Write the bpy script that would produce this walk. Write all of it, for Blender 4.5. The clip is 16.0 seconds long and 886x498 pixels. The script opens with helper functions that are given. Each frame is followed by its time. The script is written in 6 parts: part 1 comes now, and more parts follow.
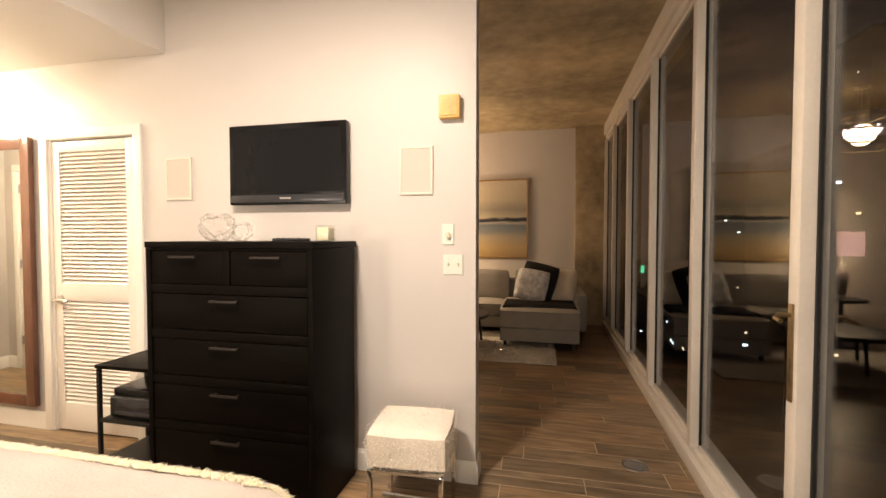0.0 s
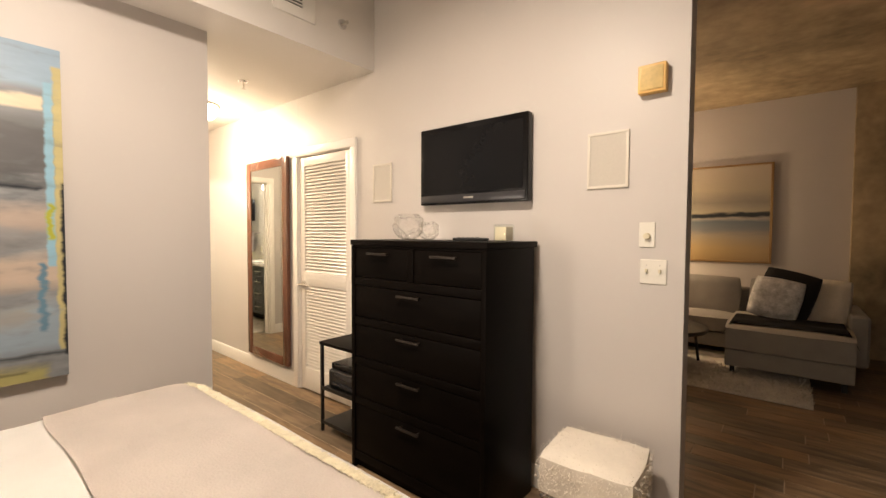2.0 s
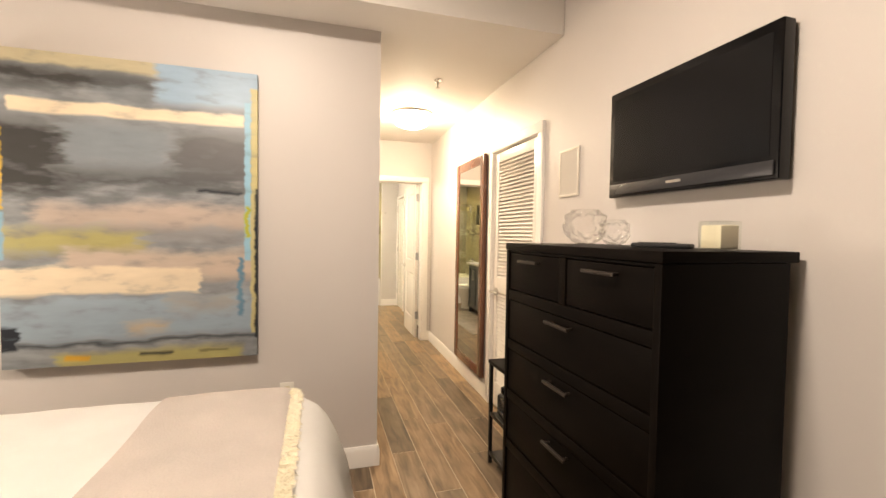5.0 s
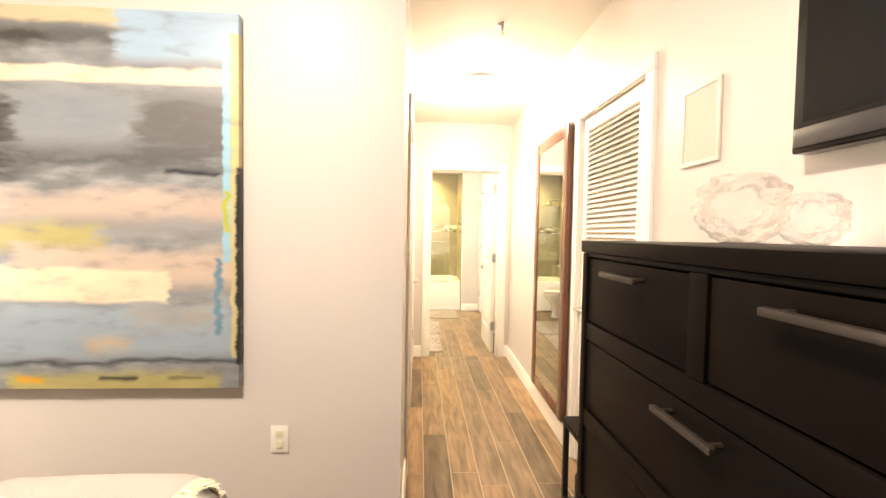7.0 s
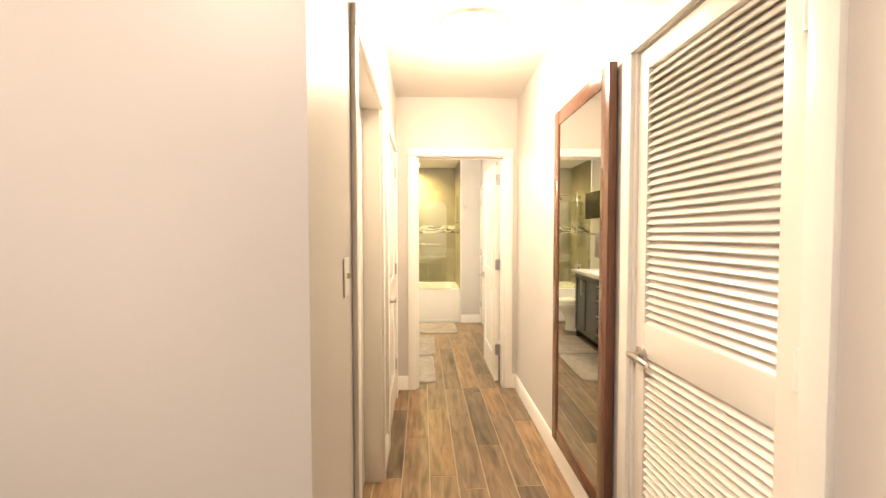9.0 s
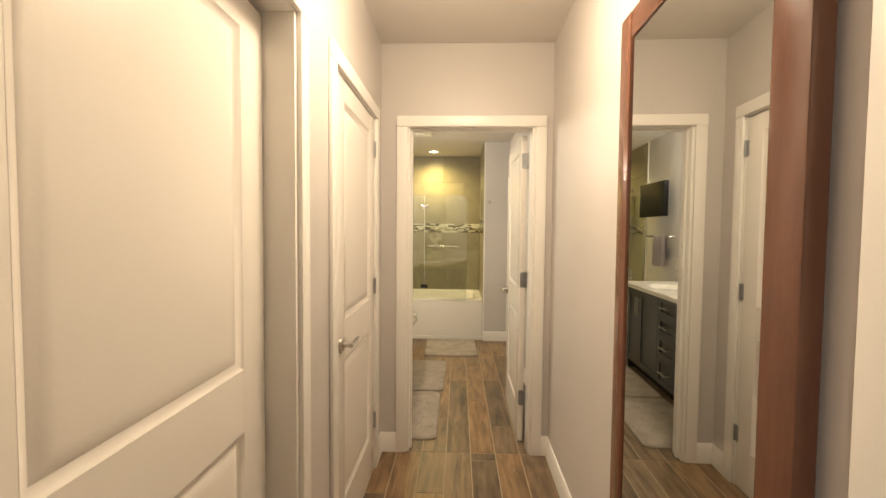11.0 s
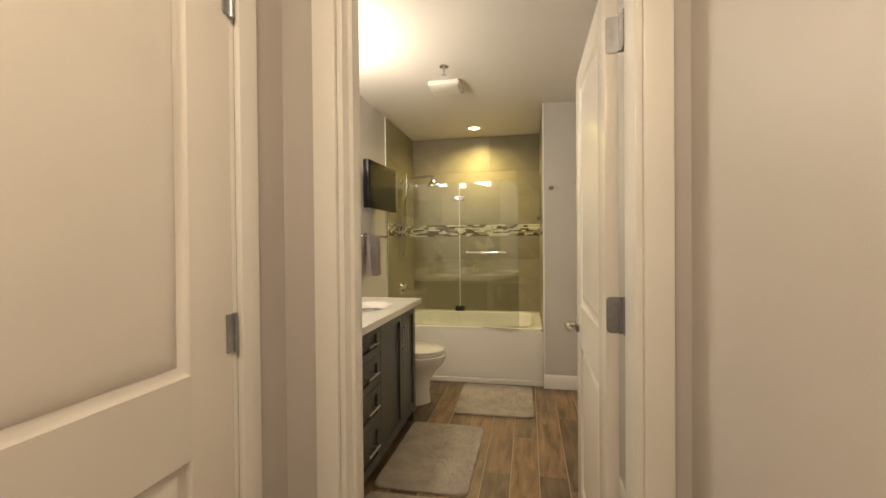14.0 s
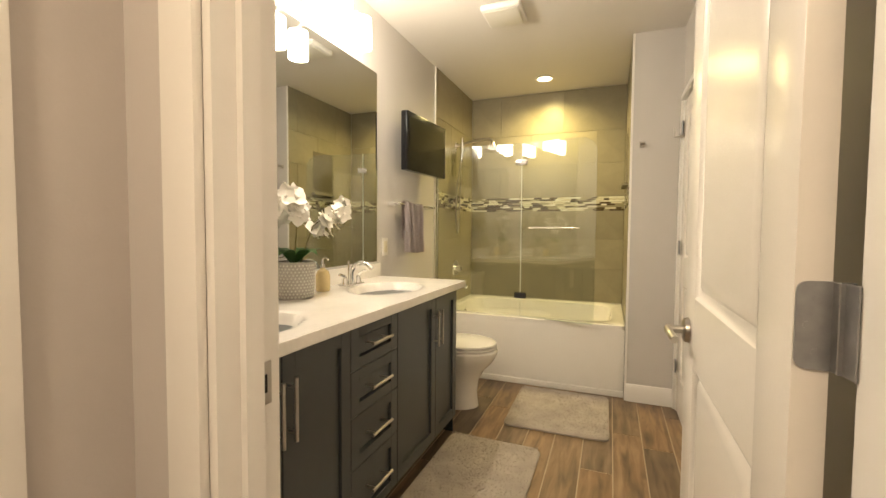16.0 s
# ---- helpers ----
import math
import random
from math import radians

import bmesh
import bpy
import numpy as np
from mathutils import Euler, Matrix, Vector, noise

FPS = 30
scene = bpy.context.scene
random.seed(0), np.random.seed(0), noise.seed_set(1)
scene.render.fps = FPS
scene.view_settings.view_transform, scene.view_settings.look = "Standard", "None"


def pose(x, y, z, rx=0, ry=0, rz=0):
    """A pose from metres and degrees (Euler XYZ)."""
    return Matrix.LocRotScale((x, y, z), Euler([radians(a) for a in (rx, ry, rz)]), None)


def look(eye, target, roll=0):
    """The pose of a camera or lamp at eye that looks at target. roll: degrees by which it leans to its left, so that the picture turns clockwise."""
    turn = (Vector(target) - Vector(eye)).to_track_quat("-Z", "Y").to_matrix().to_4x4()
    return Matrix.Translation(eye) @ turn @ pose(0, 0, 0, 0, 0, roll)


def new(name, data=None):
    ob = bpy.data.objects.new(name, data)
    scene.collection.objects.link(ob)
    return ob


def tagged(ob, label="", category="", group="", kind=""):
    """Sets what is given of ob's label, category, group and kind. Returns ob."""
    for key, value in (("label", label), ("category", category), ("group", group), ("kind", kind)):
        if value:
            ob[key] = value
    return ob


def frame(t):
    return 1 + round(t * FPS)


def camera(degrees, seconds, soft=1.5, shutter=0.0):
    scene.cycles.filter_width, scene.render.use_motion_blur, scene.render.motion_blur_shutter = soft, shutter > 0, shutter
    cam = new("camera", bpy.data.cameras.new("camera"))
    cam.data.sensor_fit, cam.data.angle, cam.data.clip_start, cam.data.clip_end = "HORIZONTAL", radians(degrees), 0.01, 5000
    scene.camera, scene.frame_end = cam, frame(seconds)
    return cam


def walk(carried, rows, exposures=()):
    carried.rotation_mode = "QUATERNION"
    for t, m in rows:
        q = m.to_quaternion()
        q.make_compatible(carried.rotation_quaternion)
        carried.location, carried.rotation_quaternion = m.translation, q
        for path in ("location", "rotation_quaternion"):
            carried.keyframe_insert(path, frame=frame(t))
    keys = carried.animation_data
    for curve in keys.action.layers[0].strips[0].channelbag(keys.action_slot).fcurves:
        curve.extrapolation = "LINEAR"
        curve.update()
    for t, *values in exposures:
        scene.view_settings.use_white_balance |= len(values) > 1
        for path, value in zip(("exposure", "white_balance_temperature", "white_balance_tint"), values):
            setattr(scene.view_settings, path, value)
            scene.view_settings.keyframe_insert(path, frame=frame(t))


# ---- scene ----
cam = camera(92.5, 16.0)
PATH = [
    (0, (-0.419, 0.651, 1.371), (-0.856, 2.602, 1.312), 0.0),
    (0.5, (-0.426, 0.683, 1.366), (-1.056, 2.58, 1.318), 0.2),
    (1, (-0.43, 0.733, 1.377), (-1.268, 2.548, 1.316), 0.3),
    (1.5, (-0.417, 0.804, 1.382), (-1.476, 2.499, 1.315), 0.2),
    (2, (-0.402, 0.86, 1.388), (-1.666, 2.408, 1.311), 0.3),
    (2.5, (-0.414, 0.931, 1.375), (-1.842, 2.33, 1.295), 0.4),
    (3, (-0.416, 1.063, 1.379), (-1.997, 2.284, 1.286), 0.1),
    (3.5, (-0.441, 1.187, 1.383), (-2.135, 2.246, 1.283), 0.2),
    (4, (-0.453, 1.346, 1.39), (-2.24, 2.24, 1.302), -0.2),
    (4.5, (-0.469, 1.481, 1.394), (-2.329, 2.212, 1.326), 0.2),
    (5, (-0.555, 1.589, 1.379), (-2.473, 2.153, 1.311), 0.9),
    (5.2, (-0.619, 1.621, 1.383), (-2.553, 2.125, 1.305), 1.3),
    (7.3, (-1.373, 2.015, 1.357), (-3.37, 2.108, 1.283), 0.7),
    (7.5, (-1.447, 2.005, 1.358), (-3.443, 2.107, 1.283), 0.3),
    (8, (-1.669, 2.043, 1.351), (-3.665, 2.158, 1.276), 0.3),
    (10.3, (-2.861, 2.339, 1.405), (-4.86, 2.348, 1.332), -0.5),
    (10.5, (-2.959, 2.37, 1.4), (-4.957, 2.352, 1.325), -0.2),
    (11, (-3.248, 2.414, 1.402), (-5.245, 2.342, 1.317), 0.5),
    (11.5, (-3.531, 2.456, 1.375), (-5.526, 2.335, 1.293), 0.8),
    (12, (-3.831, 2.493, 1.377), (-5.821, 2.309, 1.29), 0.8),
    (12.5, (-4.128, 2.505, 1.351), (-6.113, 2.271, 1.266), 0.9),
    (13, (-4.366, 2.532, 1.338), (-6.344, 2.242, 1.278), 0.5),
    (13.5, (-4.597, 2.574, 1.318), (-6.567, 2.235, 1.28), -0.2),
    (14, (-4.788, 2.609, 1.285), (-6.748, 2.214, 1.264), -0.5),
    (14.5, (-4.978, 2.611, 1.25), (-6.925, 2.153, 1.225), -0.2),
    (15, (-5.15, 2.615, 1.245), (-7.078, 2.084, 1.201), -0.0),
    (15.5, (-5.323, 2.63, 1.216), (-7.222, 2.007, 1.141), 0.2),
    (16, (-5.447, 2.625, 1.189), (-7.305, 1.89, 1.099), 0.4),
]
EXPOSURES = [(0.0, 1.10), (1.5, 0.75), (3.0, 0.45), (3.5, 0.45), (4.3, 0.55), (5.0, 0.67), (7.5, 1.40), (8.2, 1.22), (10.3, 0.22), (11.0, -0.14), (11.5, -0.32), (12.5, -0.66), (14.0, -0.6), (15.0, -0.4), (16.0, -0.08)]
walk(cam, [(t, look(eye, target, roll)) for t, eye, target, roll in PATH], EXPOSURES)

# ---- world and light ----
world = bpy.data.worlds.new("night")
world.use_nodes = True
scene.world = world
bg = world.node_tree.nodes["Background"]
bg.inputs[0].default_value = (0.05, 0.06, 0.10, 1)
bg.inputs[1].default_value = 0.05

WARM = (1.0, 0.835, 0.68)
AMBER = (1.0, 0.72, 0.38)


def lamp(name, kind, place, power, colour, size=0.1, aim=None, spot=None):
    data = bpy.data.lights.new(name, kind)
    data.energy, data.color = power, colour
    if kind == "AREA":
        data.shape, data.size = "DISK", size
    else:
        data.shadow_soft_size = size
    if spot:
        data.spot_size, data.spot_blend = radians(spot), 1.0
    ob = new(name, data)
    ob.matrix_world = look(place, aim or (place[0] + 0.001, place[1], place[2] - 1))
    return ob


lamp("bedroom_light", "AREA", (-1.48, 1.25, 2.86), 50, WARM, 0.34)
# two unseen lamps, added as fill for the bed and the low walls
for bx, watts in ((-2.68, 21), (-0.55, 8)):
    lamp("bedside_fill", "POINT", (bx, -0.75, 1.22), watts, WARM, 0.10)
lamp("hall_light", "POINT", (-4.62, 2.45, 2.40), 18, (1.0, 0.80, 0.56), 0.11)
lamp("hall_light_down", "AREA", (-4.62, 2.45, 2.385), 10, (1.0, 0.80, 0.56), 0.30)
lamp("tub_light", "SPOT", (-9.36, 2.05, 2.49), 120, (1.0, 0.79, 0.30), 0.08, spot=165)
lamp("lounge_light", "POINT", (-1.97, 6.53, 2.52), 9, AMBER, 0.12)
lamp("side_table_light", "POINT", (-2.10, 7.05, 1.28), 26, (1.0, 0.73, 0.40), 0.10)
VANITY_X = (-6.955, -7.12, -7.285)
for vx in VANITY_X:
    lamp("vanity_light", "POINT", (vx, 1.455, 2.15), 11.0, (1.0, 0.86, 0.67), 0.035)

# ---- materials ----
def material(name, colour, rough=0.5, metal=0.0, vary=0.08, scale=3.0, bump=0.0, bscale=60.0, stretch=(1, 1, 1), coat=0.0, spec=0.5):
    """A surface with two scales of variation and fine relief."""
    m = bpy.data.materials.new(name)
    m.use_nodes = True
    n, l = m.node_tree.nodes, m.node_tree.links
    b = n["Principled BSDF"]
    b.inputs["Roughness"].default_value, b.inputs["Metallic"].default_value = rough, metal
    b.inputs["Coat Weight"].default_value, b.inputs["Specular IOR Level"].default_value = coat, spec
    geo = n.new("ShaderNodeTexCoord")
    mp = n.new("ShaderNodeMapping")
    mp.inputs["Scale"].default_value = stretch
    l.new(geo.outputs["Object"], mp.inputs[0])
    n1, n2 = n.new("ShaderNodeTexNoise"), n.new("ShaderNodeTexNoise")
    n1.inputs["Scale"].default_value, n1.inputs["Detail"].default_value = scale, 4
    n2.inputs["Scale"].default_value, n2.inputs["Detail"].default_value = bscale, 3
    l.new(mp.outputs[0], n1.inputs[0]), l.new(mp.outputs[0], n2.inputs[0])
    ramp = n.new("ShaderNodeValToRGB")
    lo, hi = [max(0, c * (1 - vary)) for c in colour], [min(1, c * (1 + vary)) for c in colour]
    ramp.color_ramp.elements[0].position, ramp.color_ramp.elements[1].position = 0.3, 0.7
    ramp.color_ramp.elements[0].color, ramp.color_ramp.elements[1].color = (*lo, 1), (*hi, 1)
    mixn = n.new("ShaderNodeMath")
    mixn.operation = "MULTIPLY_ADD"
    mixn.inputs[1].default_value = 0.3
    l.new(n2.outputs[0], mixn.inputs[0])
    sc = n.new("ShaderNodeMath")
    sc.operation = "MULTIPLY"
    sc.inputs[1].default_value = 0.7
    l.new(n1.outputs[0], sc.inputs[0]), l.new(sc.outputs[0], mixn.inputs[2])
    l.new(mixn.outputs[0], ramp.inputs[0]), l.new(ramp.outputs[0], b.inputs["Base Color"])
    if bump:
        bp = n.new("ShaderNodeBump")
        bp.inputs["Strength"].default_value, bp.inputs["Distance"].default_value = bump, 0.004
        l.new(n2.outputs[0], bp.inputs["Height"]), l.new(bp.outputs[0], b.inputs["Normal"])
    return m


def glow(name, colour, strength):
    m = bpy.data.materials.new(name)
    m.use_nodes = True
    b = m.node_tree.nodes["Principled BSDF"]
    b.inputs["Base Color"].default_value = (0.8, 0.8, 0.8, 1)
    b.inputs["Emission Color"].default_value, b.inputs["Emission Strength"].default_value = (*colour, 1), strength
    return m


def glass(name, tint=(1, 1, 1), rough=0.0, gloss=0.10):
    """A thin clear pane: light goes straight through, with a reflection on it."""
    m = bpy.data.materials.new(name)
    m.use_nodes = True
    n, l = m.node_tree.nodes, m.node_tree.links
    n.remove(n["Principled BSDF"])
    tr, gl, mix = n.new("ShaderNodeBsdfTransparent"), n.new("ShaderNodeBsdfGlossy"), n.new("ShaderNodeMixShader")
    tr.inputs[0].default_value = (*tint, 1)
    gl.inputs["Roughness"].default_value = rough
    lw, pw, ma = n.new("ShaderNodeLayerWeight"), n.new("ShaderNodeMath"), n.new("ShaderNodeMath")
    pw.operation, ma.operation = "POWER", "MULTIPLY_ADD"
    pw.inputs[1].default_value, ma.inputs[1].default_value, ma.inputs[2].default_value = 4.0, 0.7, gloss
    lw.inputs[0].default_value = 0.5
    l.new(lw.outputs["Facing"], pw.inputs[0]), l.new(pw.outputs[0], ma.inputs[0]), l.new(ma.outputs[0], mix.inputs[0])
    l.new(tr.outputs[0], mix.inputs[1]), l.new(gl.outputs[0], mix.inputs[2])
    l.new(mix.outputs[0], n["Material Output"].inputs[0])
    return m


def blown_glass(name):
    """Solid clear glass that bends the light."""
    m = bpy.data.materials.new(name)
    m.use_nodes = True
    n, l = m.node_tree.nodes, m.node_tree.links
    n.remove(n["Principled BSDF"])
    tr, gl, mix = n.new("ShaderNodeBsdfTransparent"), n.new("ShaderNodeBsdfGlass"), n.new("ShaderNodeMixShader")
    gl.inputs["IOR"].default_value, gl.inputs["Roughness"].default_value = 1.42, 0.03
    mix.inputs[0].default_value = 0.42
    l.new(tr.outputs[0], mix.inputs[1]), l.new(gl.outputs[0], mix.inputs[2]), l.new(mix.outputs[0], n["Material Output"].inputs[0])
    return m


def ramp_material(name, stops, axis, z0, z1, stretch, distort, rough, fine=18.0, coat=0.0, specks=()):
    """Brushed bands of paint along one axis, broken up by stretched noise, with patches of other colours."""
    m = bpy.data.materials.new(name)
    m.use_nodes = True
    n, l = m.node_tree.nodes, m.node_tree.links
    b = n["Principled BSDF"]
    b.inputs["Roughness"].default_value, b.inputs["Coat Weight"].default_value = rough, coat
    geo, mp, sep = n.new("ShaderNodeTexCoord"), n.new("ShaderNodeMapping"), n.new("ShaderNodeSeparateXYZ")
    mp.inputs["Scale"].default_value = stretch
    l.new(geo.outputs["Object"], mp.inputs[0]), l.new(geo.outputs["Object"], sep.inputs[0])
    rng = n.new("ShaderNodeMapRange")
    rng.inputs["From Min"].default_value, rng.inputs["From Max"].default_value = z0, z1
    l.new(sep.outputs[axis], rng.inputs[0])
    total = rng.outputs[0]
    for scale, amount in ((1.6, distort), (6.0, distort * 0.5), (fine, distort * 0.35)):
        t = n.new("ShaderNodeTexNoise")
        t.inputs["Scale"].default_value, t.inputs["Detail"].default_value = scale, 5
        l.new(mp.outputs[0], t.inputs[0])
        ma = n.new("ShaderNodeMath")
        ma.operation = "MULTIPLY_ADD"
        ma.inputs[1].default_value = amount
        l.new(t.outputs[0], ma.inputs[0]), l.new(total, ma.inputs[2])
        sub = n.new("ShaderNodeMath")
        sub.operation = "SUBTRACT"
        sub.inputs[1].default_value = amount * 0.5
        l.new(ma.outputs[0], sub.inputs[0])
        total = sub.outputs[0]
    ramp = n.new("ShaderNodeValToRGB")
    els = ramp.color_ramp.elements
    els[0].position, els[0].color = stops[0][0], (*stops[0][1], 1)
    els[1].position, els[1].color = stops[-1][0], (*stops[-1][1], 1)
    for p, c in stops[1:-1]:
        e = els.new(p)
        e.color = (*c, 1)
    l.new(total, ramp.inputs[0])
    col = ramp.outputs[0]
    for i, (c, scale, cut, st) in enumerate(specks):
        mp2, t, r2, mx = n.new("ShaderNodeMapping"), n.new("ShaderNodeTexNoise"), n.new("ShaderNodeMapRange"), n.new("ShaderNodeMixRGB")
        mp2.inputs["Scale"].default_value, mp2.inputs["Location"].default_value = st, (3.1 * i + 1, 1.7 * i, 2.3 * i)
        t.inputs["Scale"].default_value, t.inputs["Detail"].default_value = scale, 6
        r2.inputs["From Min"].default_value, r2.inputs["From Max"].default_value = cut, cut + 0.06
        l.new(geo.outputs["Object"], mp2.inputs[0]), l.new(mp2.outputs[0], t.inputs[0]), l.new(t.outputs[0], r2.inputs[0])
        l.new(r2.outputs[0], mx.inputs[0]), l.new(col, mx.inputs[1])
        mx.inputs[2].default_value = (*c, 1)
        col = mx.outputs[0]
    l.new(col, b.inputs["Base Color"])
    bp, t = n.new("ShaderNodeBump"), n.new("ShaderNodeTexNoise")
    t.inputs["Scale"].default_value = 40
    l.new(mp.outputs[0], t.inputs[0]), l.new(t.outputs[0], bp.inputs["Height"])
    bp.inputs["Strength"].default_value, bp.inputs["Distance"].default_value = 0.25, 0.002
    l.new(bp.outputs[0], b.inputs["Normal"])
    return m


def plank_material(name):
    """Wood-look porcelain: browns that differ from plank to plank, grain along the plank."""
    m = bpy.data.materials.new(name)
    m.use_nodes = True
    n, l = m.node_tree.nodes, m.node_tree.links
    b = n["Principled BSDF"]
    info, tc, mp = n.new("ShaderNodeObjectInfo"), n.new("ShaderNodeTexCoord"), n.new("ShaderNodeMapping")
    geo, add = n.new("ShaderNodeNewGeometry"), n.new("ShaderNodeVectorMath")
    comb = n.new("ShaderNodeCombineXYZ")
    ml = n.new("ShaderNodeMath")
    ml.operation = "MULTIPLY"
    ml.inputs[1].default_value = 37
    l.new(info.outputs["Random"], ml.inputs[0]), l.new(ml.outputs[0], comb.inputs[0]), l.new(ml.outputs[0], comb.inputs[1])
    l.new(geo.outputs["Position"], add.inputs[0]), l.new(comb.outputs[0], add.inputs[1])
    mp.inputs["Scale"].default_value = (1.6, 11, 1)
    l.new(add.outputs[0], mp.inputs[0])
    grain, blot = n.new("ShaderNodeTexNoise"), n.new("ShaderNodeTexNoise")
    grain.inputs["Scale"].default_value, grain.inputs["Detail"].default_value, grain.inputs["Distortion"].default_value = 2.2, 7, 0.6
    blot.inputs["Scale"].default_value, blot.inputs["Detail"].default_value = 4.0, 3
    l.new(mp.outputs[0], grain.inputs[0]), l.new(add.outputs[0], blot.inputs[0])
    r1 = n.new("ShaderNodeValToRGB")
    e = r1.color_ramp.elements
    e[0].position, e[0].color = 0.22, (0.092, 0.068, 0.047, 1)
    e[1].position, e[1].color = 0.82, (0.45, 0.35, 0.245, 1)
    k = e.new(0.5)
    k.color = (0.275, 0.203, 0.133, 1)
    l.new(grain.outputs[0], r1.inputs[0])
    r2 = n.new("ShaderNodeValToRGB")
    e = r2.color_ramp.elements
    e[0].position, e[0].color = 0.0, (0.56, 0.54, 0.53, 1)
    e[1].position, e[1].color = 1.0, (1.24, 1.05, 0.84, 1)
    k = e.new(0.5)
    k.color = (0.95, 0.90, 0.84, 1)
    l.new(info.outputs["Random"], r2.inputs[0])
    mx, mx2 = n.new("ShaderNodeMixRGB"), n.new("ShaderNodeMixRGB")
    mx.blend_type, mx2.blend_type = "MULTIPLY", "MULTIPLY"
    mx.inputs[0].default_value, mx2.inputs[0].default_value = 1.0, 0.5
    l.new(r1.outputs[0], mx.inputs[1]), l.new(r2.outputs[0], mx.inputs[2])
    l.new(mx.outputs[0], mx2.inputs[1]), l.new(blot.outputs[0], mx2.inputs[2])
    l.new(mx2.outputs[0], b.inputs["Base Color"])
    b.inputs["Specular IOR Level"].default_value = 0.25
    rr = n.new("ShaderNodeMapRange")
    rr.inputs["To Min"].default_value, rr.inputs["To Max"].default_value = 0.24, 0.46
    l.new(grain.outputs[0], rr.inputs[0]), l.new(rr.outputs[0], b.inputs["Roughness"])
    bp = n.new("ShaderNodeBump")
    bp.inputs["Strength"].default_value, bp.inputs["Distance"].default_value = 0.25, 0.002
    l.new(grain.outputs[0], bp.inputs["Height"]), l.new(bp.outputs[0], b.inputs["Normal"])
    return m


def tile_material(name, colour, rough, island=False, stops=()):
    m = material(name, colour, rough, vary=0.10, scale=6, bump=0.05, bscale=30)
    n, l = m.node_tree.nodes, m.node_tree.links
    b = n["Principled BSDF"]
    src = n.new("ShaderNodeNewGeometry").outputs["Random Per Island"] if island else n.new("ShaderNodeObjectInfo").outputs["Random"]
    r = n.new("ShaderNodeValToRGB")
    if stops:
        r.color_ramp.interpolation = "CONSTANT"
        e = r.color_ramp.elements
        e[0].position, e[0].color = stops[0][0], (*stops[0][1], 1)
        e[1].position, e[1].color = stops[1][0], (*stops[1][1], 1)
        for p, c in stops[2:]:
            k = e.new(p)
            k.color = (*c, 1)
        l.new(src, r.inputs[0]), l.new(r.outputs[0], b.inputs["Base Color"])
    else:
        r.color_ramp.elements[0].color, r.color_ramp.elements[1].color = (0.88, 0.88, 0.88, 1), (1.08, 1.08, 1.08, 1)
        mx = n.new("ShaderNodeMixRGB")
        mx.blend_type = "MULTIPLY"
        mx.inputs[0].default_value = 1
        old = b.inputs["Base Color"].links[0].from_socket
        l.new(src, r.inputs[0]), l.new(old, mx.inputs[1]), l.new(r.outputs[0], mx.inputs[2]), l.new(mx.outputs[0], b.inputs["Base Color"])
    return m


M_WALL = material("wall_paint", (0.57, 0.53, 0.50), 0.45, vary=0.025, scale=1.2, bump=0.06, bscale=220)
M_BATHWALL = material("bath_wall_paint", (0.56, 0.53, 0.50), 0.5, vary=0.025, scale=1.2, bump=0.06, bscale=220)
M_CEIL = material("ceiling_paint", (0.74, 0.70, 0.66), 0.7, vary=0.02, scale=1.5, bump=0.08, bscale=180)
M_TRIM = material("trim_paint", (0.83, 0.80, 0.755), 0.32, vary=0.015, scale=4, bump=0.03, bscale=120)
M_DOOR = material("door_paint", (0.80, 0.755, 0.70), 0.26, vary=0.02, scale=3, bump=0.04, bscale=150)
M_CONC = material("raw_concrete", (0.36, 0.28, 0.17), 0.75, vary=0.60, scale=1.3, bump=0.3, bscale=9)
M_PLANK = plank_material("wood_look_tile")
M_GROUT = material("tan_grout", (0.42, 0.335, 0.24), 0.85, vary=0.12, scale=8, bump=0.2, bscale=200)
M_ESPRESSO = material("espresso_wood", (0.0036, 0.0024, 0.0018), 0.42, vary=0.35, scale=3, bump=0.05, bscale=60, stretch=(1, 1, 6), spec=0.05)
M_BLACKMETAL = material("black_metal", (0.012, 0.011, 0.010), 0.42, 0.3, vary=0.2, scale=20)
M_BLACKGLOSS = material("black_gloss", (0.005, 0.005, 0.006), 0.14, vary=0.1, spec=0.3)
M_BLACKPLASTIC = material("black_plastic", (0.012, 0.012, 0.012), 0.35, vary=0.15, bump=0.05)
M_GREYBAR = material("grey_bezel", (0.045, 0.045, 0.05), 0.25, 0.4, vary=0.1)
M_BRONZE = material("dark_bronze", (0.034, 0.026, 0.021), 0.38, 0.4, vary=0.15, scale=20)
M_OLDBRASS = material("old_brass", (0.24, 0.17, 0.09), 0.35, 0.8, vary=0.3, scale=25)
M_WIRE = material("pale_gold_wire", (0.78, 0.66, 0.48), 0.45, 0.3, vary=0.1, scale=25)
M_NICKEL = material("brushed_nickel", (0.52, 0.49, 0.45), 0.28, 1.0, vary=0.08, scale=30)
M_CHROME = material("chrome", (0.80, 0.80, 0.80), 0.06, 1.0, vary=0.03)
M_STEELHINGE = material("dull_steel", (0.36, 0.36, 0.37), 0.38, 0.8, vary=0.2, scale=25)
M_ALU = material("window_aluminium", (0.60, 0.55, 0.49), 0.38, 0.0, vary=0.08, scale=4, bump=0.03)
M_MAHOG = material("reddish_wood_frame", (0.145, 0.058, 0.034), 0.22, vary=0.30, scale=5, bump=0.06, bscale=70, stretch=(1, 1, 0.15), coat=0.3)
M_MIRROR = material("mirror_silver", (0.66, 0.675, 0.66), 0.012, 1.0, vary=0.0)
